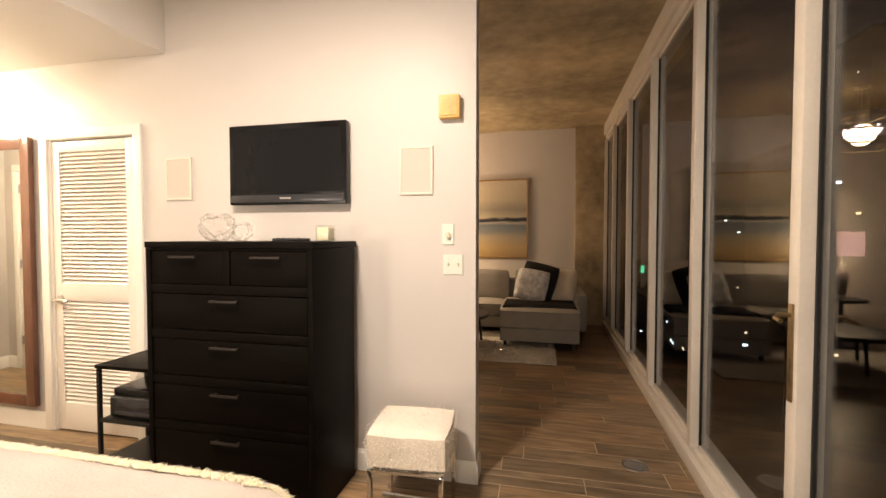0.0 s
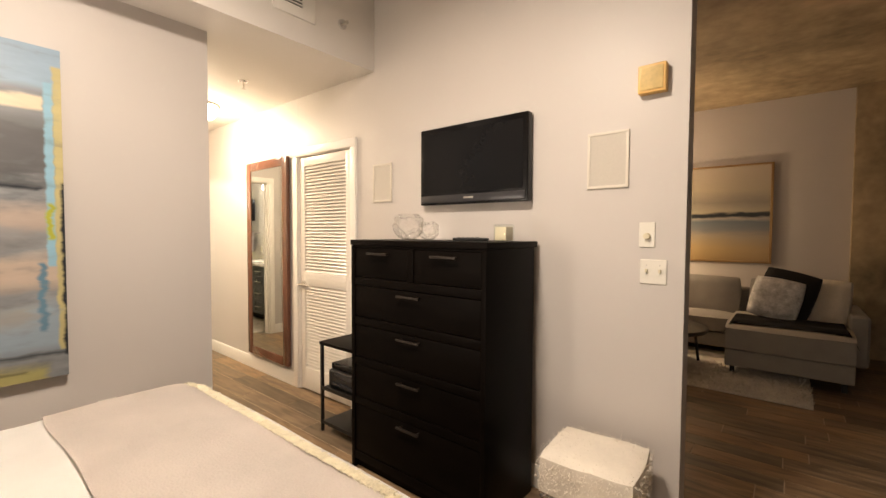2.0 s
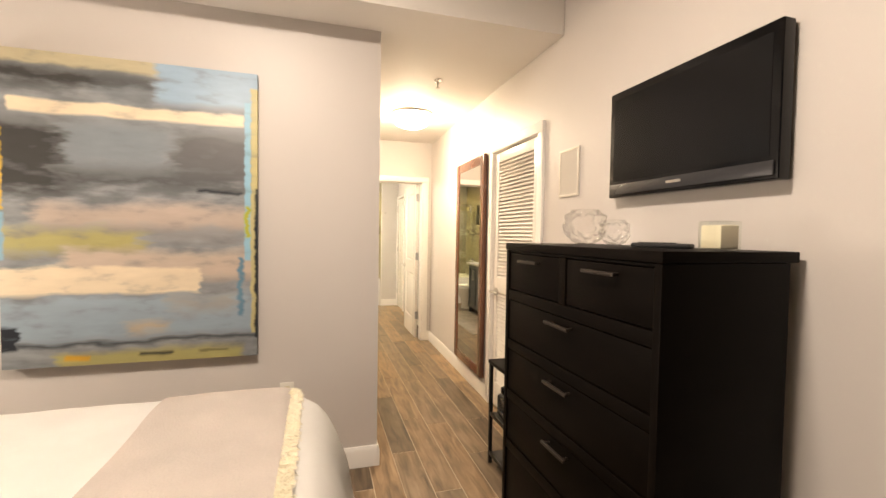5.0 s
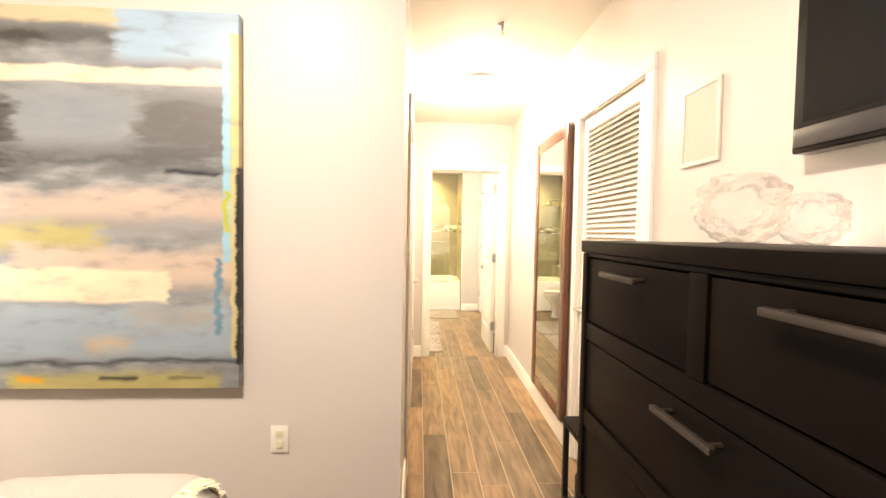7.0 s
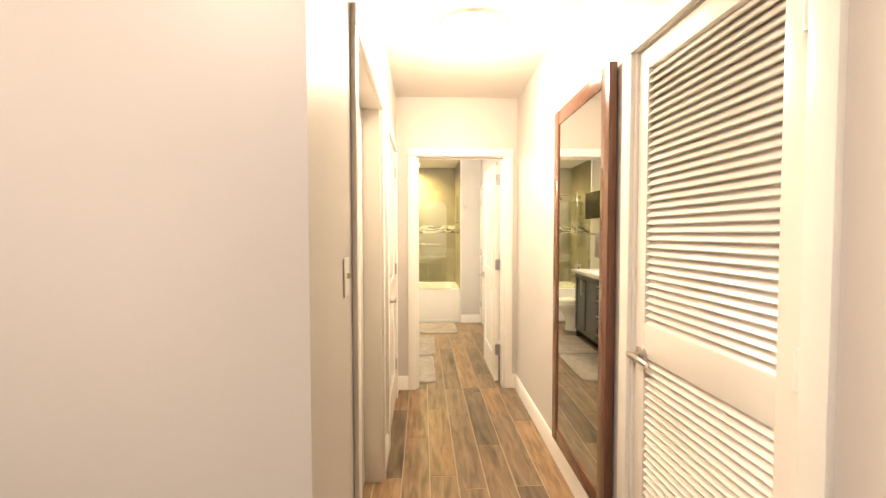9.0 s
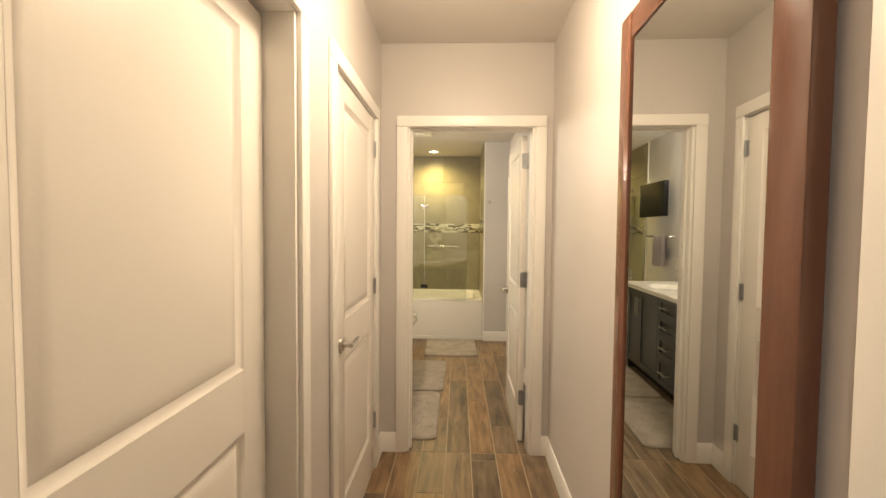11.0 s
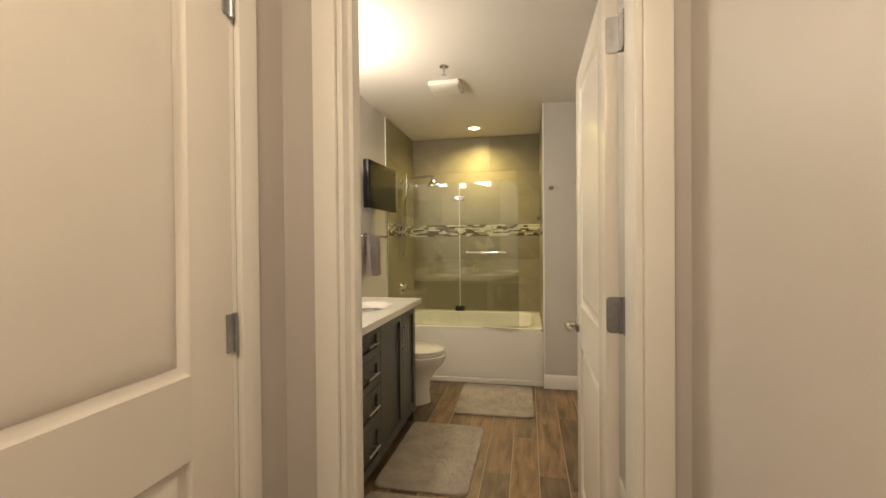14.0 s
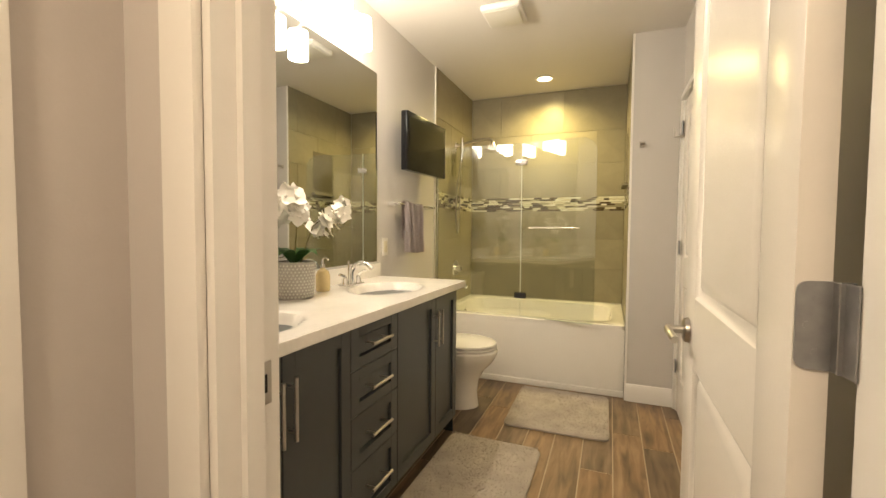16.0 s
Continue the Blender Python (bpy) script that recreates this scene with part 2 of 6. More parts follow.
M_WHITEPLASTIC = material("white_plastic", (0.74, 0.71, 0.64), 0.35, vary=0.03)
M_IVORY = material("ivory_plastic", (0.66, 0.60, 0.44), 0.4, vary=0.05)
M_GRILLEFRAME = material("speaker_frame_paint", (0.66, 0.61, 0.53), 0.45, vary=0.03)
M_MESHGRILLE = material("speaker_grille", (0.55, 0.51, 0.45), 0.7, vary=0.03, scale=90, bump=0.3, bscale=500)
M_ORANGE = material("amber_plastic", (0.72, 0.44, 0.13), 0.4, vary=0.08)
M_AMBERFACE = material("amber_lens", (0.66, 0.47, 0.18), 0.55, vary=0.22, scale=14)
M_DUVET = material("white_cotton", (0.84, 0.82, 0.79), 0.85, vary=0.04, scale=5, bump=0.5, bscale=14)
M_THROW = material("beige_blanket", (0.68, 0.61, 0.56), 0.92, vary=0.08, scale=6, bump=0.5, bscale=160)
M_FRINGE = material("cream_fringe", (0.80, 0.74, 0.58), 0.95, vary=0.12, scale=30)
M_FUR = material("cream_fur", (0.82, 0.75, 0.65), 0.95, vary=0.06, scale=10, bump=0.3, bscale=60)
M_GLASSWIN = glass("window_glass", (0.80, 0.82, 0.84), 0.0, 0.07)
M_SHOWERGLASS = glass("shower_glass", (0.95, 0.97, 0.95), 0.0, 0.11)
M_BOWLGLASS = blown_glass("bowl_glass")
M_CANDLE = material("cream_wax", (0.74, 0.66, 0.48), 0.5, vary=0.05)
M_GLOBE = glow("globe_glow", (1.0, 0.86, 0.68), 5)
M_DOME = glow("dome_glow", (1.0, 0.82, 0.56), 16)
M_SHADE = glow("vanity_shade_glow", (1.0, 0.90, 0.72), 16)
M_DOWNLIGHT = glow("downlight_glow", (1.0, 0.85, 0.5), 12)
M_BULB = glow("bulb_glow", (1.0, 0.72, 0.72), 7)
M_LAMPSHADE = glow("lamp_shade_glow", (1.0, 0.55, 0.42), 1.6)
M_CABINET = material("slate_cabinet_paint", (0.060, 0.066, 0.068), 0.35, vary=0.05, scale=4, bump=0.03)
M_COUNTER = material("cream_marble_top", (0.80, 0.765, 0.715), 0.16, vary=0.07, scale=7, coat=0.2)
M_PORCELAIN = material("white_porcelain", (0.80, 0.77, 0.71), 0.10, vary=0.015, coat=0.4)
M_TUB = material("white_enamel", (0.80, 0.77, 0.72), 0.14, vary=0.015, coat=0.3)
M_TILE = tile_material("taupe_wall_tile", (0.27, 0.238, 0.160), 0.36)
M_NICHESHADE = material("niche_shaded_tile", (0.13, 0.11, 0.075), 0.4, vary=0.15, scale=5)
M_TILEGROUT = material("taupe_grout", (0.25, 0.22, 0.155), 0.85)
M_MOSAIC = tile_material("mosaic_glass", (0.4, 0.4, 0.35), 0.12, True, ((0.0, (0.09, 0.065, 0.04)), (0.28, (0.62, 0.58, 0.44)), (0.55, (0.30, 0.27, 0.18)), (0.72, (0.72, 0.70, 0.60)), (0.88, (0.045, 0.035, 0.025))))
M_MAT = material("grey_bath_mat", (0.40, 0.35, 0.30), 0.95, vary=0.20, scale=9, bump=0.8, bscale=240)
M_TOWEL = material("mauve_towel", (0.52, 0.46, 0.46), 0.95, vary=0.12, scale=20, bump=0.6, bscale=260)
M_SOFA = material("grey_upholstery", (0.33, 0.31, 0.285), 0.9, vary=0.08, scale=8, bump=0.4, bscale=200)
M_BLACKFAB = material("black_fabric", (0.012, 0.010, 0.010), 0.95, vary=0.2)
M_CREAMFAB = material("cream_fabric", (0.72, 0.66, 0.57), 0.95, vary=0.1, scale=10, bump=0.3)
M_PATFAB = material("patterned_fabric", (0.66, 0.66, 0.67), 0.95, vary=0.40, scale=14, bump=0.3)
M_RUG = material("white_shag", (0.70, 0.66, 0.60), 0.97, vary=0.15, scale=15, bump=0.9, bscale=120)
M_NIGHT = material("night_facade", (0.010, 0.010, 0.012), 0.8, vary=0.3, scale=0.3)
M_LEAF = material("orchid_leaf", (0.05, 0.12, 0.03), 0.35, vary=0.25, scale=20)
M_PETAL = material("white_petal", (0.82, 0.79, 0.72), 0.6, vary=0.05, scale=40)
M_STEM = material("orchid_stem", (0.12, 0.10, 0.03), 0.6, vary=0.2)
M_POT = material("grey_ceramic_pot", (0.36, 0.34, 0.30), 0.5, vary=0.1, scale=30)
M_POTDOT = material("pot_raised_dots", (0.60, 0.57, 0.50), 0.5, vary=0.06)
M_SOAP = material("amber_soap", (0.70, 0.55, 0.28), 0.2, vary=0.05)
M_GOLDFRAME = material("gold_frame", (0.42, 0.27, 0.12), 0.35, 0.6, vary=0.1)
# near-black for gaskets and backings, and for shade painted into holes and recesses
M_DARKPARTSHADE = material("dark_parts_and_shade", (0.01, 0.009, 0.008), 0.9)


def painted_canvas(name, base, strokes, y0, y1, z0, z1):
    """Layers of brush strokes with ragged edges over a mottled ground. A stroke: u0, u1, v0, v1, colour, raggedness; u along y, v down from the top."""
    m = bpy.data.materials.new(name)
    m.use_nodes = True
    n, l = m.node_tree.nodes, m.node_tree.links
    b = n["Principled BSDF"]
    b.inputs["Roughness"].default_value, b.inputs["Specular IOR Level"].default_value = 0.42, 0.3
    tc = n.new("ShaderNodeTexCoord")

    def math_node(op, a, c, d=None):
        k = n.new("ShaderNodeMath")
        k.operation = op
        for i, v in enumerate((a, c, d)):
            if v is None:
                continue
            if isinstance(v, (int, float)):
                k.inputs[i].default_value = v
            else:
                l.new(v, k.inputs[i])
        return k.outputs[0]

    def noisy(scale, stretch, detail=6, shift=0.0):
        mp, t = n.new("ShaderNodeMapping"), n.new("ShaderNodeTexNoise")
        mp.inputs["Scale"].default_value, mp.inputs["Location"].default_value = stretch, (shift, shift * 1.7, shift * 0.6)
        t.inputs["Scale"].default_value, t.inputs["Detail"].default_value = scale, detail
        l.new(tc.outputs["Object"], mp.inputs[0]), l.new(mp.outputs[0], t.inputs[0])
        return t.outputs[0]
    sep = n.new("ShaderNodeSeparateXYZ")
    l.new(tc.outputs["Object"], sep.inputs[0])
    u = math_node("DIVIDE", math_node("SUBTRACT", sep.outputs[1], y0), y1 - y0)
    v = math_node("DIVIDE", math_node("SUBTRACT", z1, sep.outputs[2]), z1 - z0)
    coarse, fine, brush = noisy(2.2, (1, 1, 1.6)), noisy(9, (1, 0.7, 2.2), 8, 3.0), noisy(13, (1, 0.6, 3.2), 7, 7.0)
    ground = n.new("ShaderNodeValToRGB")
    e = ground.color_ramp.elements
    e[0].position, e[0].color = 0.33, (*[c * 0.75 for c in base], 1)
    e[1].position, e[1].color = 0.68, (*[c * 1.25 for c in base], 1)
    l.new(fine, ground.inputs[0])
    col = ground.outputs[0]
    blend = math_node("ADD", math_node("MULTIPLY", coarse, 0.45), math_node("ADD", math_node("MULTIPLY", fine, 0.40), math_node("MULTIPLY", brush, 0.15)))
    wob_c, wob_f = math_node("SUBTRACT", coarse, 0.5), math_node("SUBTRACT", fine, 0.5)
    wob_b = math_node("SUBTRACT", brush, 0.5)
    for u0, u1, v0, v1, colour, rag in strokes:
        uu = math_node("ADD", math_node("MULTIPLY_ADD", wob_f, rag * 1.5, u), math_node("MULTIPLY", wob_b, rag * 1.2))
        vv = math_node("ADD", math_node("MULTIPLY_ADD", wob_c, rag * 0.7, v), math_node("MULTIPLY", wob_f, rag * 0.7))
        edge = 0.006 + rag * (0.22 if rag < 0.06 else 0.50)
        mask = None
        for val, lo, hi in ((uu, u0, u0 + edge), (uu, u1, u1 - edge), (vv, v0, v0 + edge * 0.7), (vv, v1, v1 - edge * 0.7)):
            r = n.new("ShaderNodeMapRange")
            r.inputs["From Min"].default_value, r.inputs["From Max"].default_value = lo, hi
            l.new(val, r.inputs[0])
            mask = r.outputs[0] if mask is None else math_node("MULTIPLY", mask, r.outputs[0])
        worn = n.new("ShaderNodeMapRange")
        worn.inputs["From Min"].default_value, worn.inputs["From Max"].default_value = 0.28, 0.45
        worn.inputs["To Min"].default_value = 0.55
        l.new(fine, worn.inputs[0])
        mask = math_node("MULTIPLY", mask, worn.outputs[0])
        tone = n.new("ShaderNodeValToRGB")
        te = tone.color_ramp.elements
        te[0].position, te[0].color = 0.30, (*[c * 0.84 for c in colour], 1)
        te[1].position, te[1].color = 0.70, (*[min(1, c * 1.15) for c in colour], 1)
        l.new(blend, tone.inputs[0])
        mx = n.new("ShaderNodeMixRGB")
        l.new(mask, mx.inputs[0]), l.new(col, mx.inputs[1]), l.new(tone.outputs[0], mx.inputs[2])
        col = mx.outputs[0]
    l.new(col, b.inputs["Base Color"])
    bp = n.new("ShaderNodeBump")
    bp.inputs["Strength"].default_value, bp.inputs["Distance"].default_value = 0.3, 0.002
    l.new(brush, bp.inputs["Height"]), l.new(bp.outputs[0], b.inputs["Normal"])
    return m


BLUE, SLATE, CHAR, CREAM, BLUSH, LIME, INK = (0.30, 0.41, 0.53), (0.23, 0.26, 0.29), (0.055, 0.055, 0.055), (0.72, 0.61, 0.45), (0.46, 0.38, 0.33), (0.40, 0.36, 0.15), (0.018, 0.022, 0.03)
M_PAINTING = painted_canvas("abstract_paint", (0.24, 0.255, 0.27), (
    (-0.1, 0.6, -0.1, 0.05, (0.46, 0.41, 0.28), 0.05), (-0.1, 0.60, 0.035, 0.125, CHAR, 0.10), (0.30, 0.70, 0.06, 0.15, (0.20, 0.22, 0.24), 0.14), (0.56, 1.1, -0.1, 0.14, BLUE, 0.06),
    (-0.1, 0.26, 0.19, 0.47, CHAR, 0.14), (0.62, 1.1, 0.20, 0.43, (0.13, 0.13, 0.135), 0.12), (0.20, 0.66, 0.19, 0.36, SLATE, 0.10), (0.16, 0.95, 0.33, 0.45, (0.10, 0.105, 0.11), 0.16),
    (0.74, 0.93, 0.408, 0.432, INK, 0.05), (0.08, 1.1, 0.45, 0.56, BLUSH, 0.10), (0.55, 0.95, 0.53, 0.60, (0.28, 0.27, 0.27), 0.12), (-0.1, 0.56, 0.53, 0.65, LIME, 0.12), (0.20, 1.1, 0.60, 0.74, (0.50, 0.41, 0.34), 0.10),
    (-0.1, 1.1, 0.765, 0.93, (0.29, 0.36, 0.43), 0.08), (0.60, 0.95, 0.76, 0.86, (0.33, 0.33, 0.32), 0.12), (0.43, 0.64, 0.85, 0.91, (0.46, 0.37, 0.26), 0.08),
    (0.03, 0.95, 0.145, 0.195, CREAM, 0.028), (-0.1, 0.76, 0.675, 0.775, CREAM, 0.05),
    (-0.1, 0.07, 0.86, 0.95, INK, 0.05), (0.05, 1.1, 0.915, 0.940, (0.07, 0.08, 0.09), 0.05), (0.18, 0.95, 0.945, 1.1, LIME, 0.06), (0.22, 0.32, 0.96, 0.99, (0.60, 0.35, 0.04), 0.03), (0.50, 0.64, 0.962, 0.982, INK, 0.04), (0.74, 0.88, 0.965, 0.982, INK, 0.05),
    (0.940, 0.978, 0.10, 0.66, (0.27, 0.47, 0.60), 0.012), (0.91, 0.945, 0.64, 0.86, (0.13, 0.24, 0.33), 0.03), (0.968, 1.1, 0.05, 0.92, (0.50, 0.44, 0.22), 0.012), (0.985, 1.1, 0.40, 0.94, INK, 0.02), (0.94, 0.975, 0.46, 0.58, (0.40, 0.42, 0.06), 0.03),
    (-0.1, 0.018, 0.24, 0.50, (0.60, 0.40, 0.05), 0.02), (-0.1, 0.02, 0.50, 0.66, (0.22, 0.38, 0.50), 0.02)), 0.176, 1.276, 0.714, 2.207)
M_ART = ramp_material("landscape_paint", (
    (0.0, (0.34, 0.23, 0.10)), (0.14, (0.42, 0.30, 0.15)), (0.27, (0.36, 0.30, 0.22)), (0.34, (0.20, 0.21, 0.22)), (0.42, (0.14, 0.17, 0.20)), (0.455, (0.36, 0.33, 0.30)),
    (0.475, (0.015, 0.02, 0.03)), (0.50, (0.02, 0.025, 0.03)), (0.52, (0.40, 0.35, 0.27)), (0.62, (0.26, 0.24, 0.20)), (0.74, (0.42, 0.36, 0.27)), (1.0, (0.48, 0.42, 0.33))),
    2, 1.02, 2.29, (0.6, 1, 2.0), 0.07, 0.4, 12)

# ---- building helpers ----
def box(x0, x1, y0, y1, z0, z1, bevel=0.0, seg=2, bm=None):
    """A box, its edges rounded by bevel, added to bm."""
    out = bm or bmesh.new()
    x0, x1, y0, y1, z0, z1 = min(x0, x1), max(x0, x1), min(y0, y1), max(y0, y1), min(z0, z1), max(z0, z1)
    one = bmesh.new()
    bmesh.ops.create_cube(one, size=1, matrix=Matrix.LocRotScale(((x0 + x1) / 2, (y0 + y1) / 2, (z0 + z1) / 2), None, (x1 - x0, y1 - y0, z1 - z0)))
    if bevel:
        bmesh.ops.bevel(one, geom=one.edges[:], offset=bevel, segments=seg, profile=0.6, affect="EDGES")
    me = bpy.data.meshes.new("tmp")
    one.to_mesh(me), one.free()
    out.from_mesh(me)
    bpy.data.meshes.remove(me)
    return out


def rod(a, b, r0, r1=None, n=14, bm=None, cap=True):
    """A round bar from a to b."""
    out = bm or bmesh.new()
    a, b = Vector(a), Vector(b)
    m = Matrix.Translation((a + b) / 2) @ (b - a).to_track_quat("Z", "Y").to_matrix().to_4x4()
    bmesh.ops.create_cone(out, cap_ends=cap, segments=n, radius1=r0, radius2=r0 if r1 is None else r1, depth=(b - a).length, matrix=m)
    return out


def lathe(profile, place, n=32, bm=None, squash=(1, 1)):
    """A turned shape from (radius, height) pairs."""
    out = bm or bmesh.new()
    rings = []
    for r, z in profile:
        rings.append([out.verts.new((place[0] + r * squash[0] * math.cos(6.28318 * i / n), place[1] + r * squash[1] * math.sin(6.28318 * i / n), place[2] + z)) for i in range(n)])
    for p, q in zip(rings, rings[1:]):
        for i in range(n):
            out.faces.new((p[i], p[(i + 1) % n], q[(i + 1) % n], q[i]))
    if profile[0][0] > 1e-4:
        out.faces.new(rings[0][::-1])
    if profile[-1][0] > 1e-4:
        out.faces.new(rings[-1])
    return out


def pipe(points, r, n=10, bm=None):
    """A bent round bar through points."""
    out = bm or bmesh.new()
    pts = [Vector(p) for p in points]
    rings = []
    for i, p in enumerate(pts):
        d = (pts[min(i + 1, len(pts) - 1)] - pts[max(i - 1, 0)]).normalized()
        q = d.to_track_quat("Z", "Y")
        rings.append([out.verts.new(p + q @ Vector((r * math.cos(6.28318 * k / n), r * math.sin(6.28318 * k / n), 0))) for k in range(n)])
    for p, q in zip(rings, rings[1:]):
        for i in range(n):
            out.faces.new((p[i], p[(i + 1) % n], q[(i + 1) % n], q[i]))
    out.faces.new(rings[0][::-1]), out.faces.new(rings[-1])
    return out


def spun(bm, place, rz=0, rx=0, ry=0):
    """Turns what was built round the origin and sets it at place."""
    bmesh.ops.transform(bm, matrix=pose(*place, rx, ry, rz), verts=bm.verts[:])
    return bm


def cushion(w, d, h, bm=None, n=12, puff=0.5, seed=0, rough=0.0):
    """A soft pad round the origin, thick in the middle, thin at its rim."""
    out = bm or bmesh.new()
    g = bmesh.new()
    bmesh.ops.create_cube(g, size=2)
    bmesh.ops.subdivide_edges(g, edges=g.edges[:], cuts=n, use_grid_fill=True)
    for v in g.verts:
        x, y, z = v.co
        e = (1 - abs(x) ** 4) * (1 - abs(y) ** 4)
        k = 1 - puff + puff * e ** 0.5
        rim = 1 - 0.05 * (abs(x) ** 2 * abs(y) ** 2)
        j = rough * noise.noise(Vector((x * 2.3 + seed, y * 2.3, z * 2 + seed)))
        v.co = Vector((x * w / 2 * rim, y * d / 2 * rim, z * h / 2 * k + j * h))
    me = bpy.data.meshes.new("tmp")
    g.to_mesh(me), g.free()
    out.from_mesh(me)
    bpy.data.meshes.remove(me)
    return out


def thing(name, place, label, category, group=""):
    ob = new(name)
    ob.empty_display_size = 0.1
    ob.location = place
    return tagged(ob, label, category, group)


def place_of(ob):
    return Matrix.Translation(ob.location) if ob.type == "EMPTY" else Matrix.Identity(4)


def part(name, bm, mat, parent, label="", smooth=True, kind=""):
    """Links a bmesh, built in world places, as one mesh under a thing or a part."""
    me = bpy.data.meshes.new(name)
    bmesh.ops.recalc_face_normals(bm, faces=bm.faces[:])
    bm.to_mesh(me), bm.free()
    me.materials.append(mat)
    if smooth:
        me.shade_smooth()
        me.set_sharp_from_angle(angle=radians(35))
    ob = new(name, me)
    if parent:
        ob.parent = parent
        ob.matrix_parent_inverse = place_of(parent).inverted()
    return tagged(ob, label, kind=kind)


def solo(name, bm, mat, label, category, group="", smooth=True, kind=""):
    return tagged(part(name, bm, mat, None, smooth=smooth), label, category, group, kind)


def structure(name, bm, mat, label, category="wall"):
    return tagged(part(name, bm, mat, None), label, category, kind="structure")


def piece(name, me, parent, place):
    ob = new(name, me)
    ob.parent = parent
    ob.matrix_parent_inverse = place_of(parent).inverted()
    ob.location = place
    return ob


# ---- structure ----
TVY, HALLY, PX, SOF = 2.95, 1.93, -3.05, -2.76          # faces of the television wall, hall wall, painting wall and soffit
ENDX, BX0, BX1 = -5.88, -6.0, -9.70                      # hall end wall, bathroom from its door to the tub wall
BY0, BY1, TUBY, TUBX = 1.255, 3.05, 2.745, -8.69         # bathroom side walls, tub niche, tub front
LOW, HIGH, FARY = 2.545, 3.06, 7.60
WINX = 0.60

# television wall with the louvred door's opening, then the hall's wall, a little out of square
LDX0, LDX1, DOORH = -3.745, -3.02, 2.035
structure("wall_north", box(LDX1, -0.75, TVY, TVY + 0.12, 0, HIGH), M_WALL, "warm greige painted wall behind dresser and television")
structure("wall_over_closet", box(LDX0 + 0.001, LDX1, TVY, TVY + 0.12, DOORH + 0.01, HIGH), M_WALL, "greige painted wall over the closet door")


def slanted_wall(x0, y0, x1, y1, thick, z0, z1):
    bm = bmesh.new()
    ring = [(x0, y0), (x1, y1), (x1, y1 + thick), (x0, y0 + thick)]
    lo, hi = [bm.verts.new((x, y, z0)) for x, y in ring], [bm.verts.new((x, y, z1)) for x, y in ring]
    bm.faces.new(lo[::-1]), bm.faces.new(hi)
    for i in range(4):
        bm.faces.new((lo[i], lo[(i + 1) % 4], hi[(i + 1) % 4], hi[i]))
    return bm


structure("wall_hall_north", slanted_wall(LDX0, TVY, ENDX, 2.985, 0.14, 0, LOW), M_WALL, "greige painted hall wall with a leaning mirror")
structure("closet_back", box(LDX0, LDX1, TVY + 0.5, TVY + 0.55, 0, DOORH + 0.1), M_WALL, "plain closet back wall")

# hall's south wall with two door openings
D1X0, D1X1 = -4.50, -3.635
D2X0, D2X1 = -5.67, -4.885
bm = box(D1X1, PX - 0.12, HALLY - 0.13, HALLY, 0, LOW)
box(D2X1, D1X0, HALLY - 0.13, HALLY, 0, LOW, bm=bm)
box(ENDX, D2X0, HALLY - 0.13, HALLY, 0, LOW, bm=bm)
box(D1X0, D1X1, HALLY - 0.13, HALLY, DOORH + 0.012, LOW, bm=bm)
box(D2X0, D2X1, HALLY - 0.13, HALLY, DOORH + 0.012, LOW, bm=bm)
structure("wall_hall_south", bm, M_WALL, "greige painted hall wall with two panel doors")
structure("wall_west", box(PX - 0.12, PX, -2.2, HALLY, 0, LOW), M_WALL, "greige painted wall behind the abstract canvas")

# hall end wall with the bathroom doorway
BDY0, BDY1 = 2.10, 2.874
bm = box(BX0, ENDX, HALLY - 0.8, BDY0, 0, LOW)
box(BX0, ENDX, BDY1, BY1 + 0.1, 0, LOW, bm=bm)
box(BX0, ENDX, BDY0, BDY1, DOORH + 0.012, LOW, bm=bm)
structure("wall_hall_end", bm, M_WALL, "greige painted wall round the bathroom doorway")

# bathroom
structure("wall_bath_south", box(BX1 - 0.12, BX0, BY0 - 0.12, BY0, 0, LOW), M_BATHWALL, "taupe grey painted bathroom wall behind the vanity")
structure("wall_bath_north", box(-8.0, BX0, BY1, BY1 + 0.12, 0, LOW), M_BATHWALL, "taupe grey painted bathroom wall behind the open door")
structure("wall_bath_west", box(BX1 - 0.12, BX1, BY0, BY1 + 0.12, 0, LOW), M_BATHWALL, "wall at the far side of the tub")
structure("wall_tub_end", box(BX1, TUBX + 0.04, TUBY, BY1 + 0.12, 0, LOW), M_BATHWALL, "painted return wall beside the tub")
structure("wall_bath_closet", box(TUBX + 0.04, -8.0, BY1, BY1 + 0.12, 2.06, LOW), M_BATHWALL, "painted wall over the bathroom closet door")

# ceilings
structure("ceiling_concrete", box(-5.2, WINX + 0.3, -2.3, FARY + 0.12, HIGH, HIGH + 0.15), M_CONC, "stained raw concrete ceiling slab", "ceiling")
structure("ceiling_hall", box(-5.879, LDX0, -2.2, 3.12, LOW, HIGH - 0.003), M_CEIL, "white plaster hall ceiling", "ceiling")
structure("ceiling_soffit", box(LDX0, SOF, -2.2, TVY - 0.002, LOW, HIGH - 0.003), M_CEIL, "dropped white plaster soffit over the hall", "ceiling")
structure("ceiling_bath", box(BX1, BX0 - 0.001, BY0, BY1, LOW - 0.02, LOW + 0.1), M_CEIL, "flat white bathroom ceiling", "ceiling")

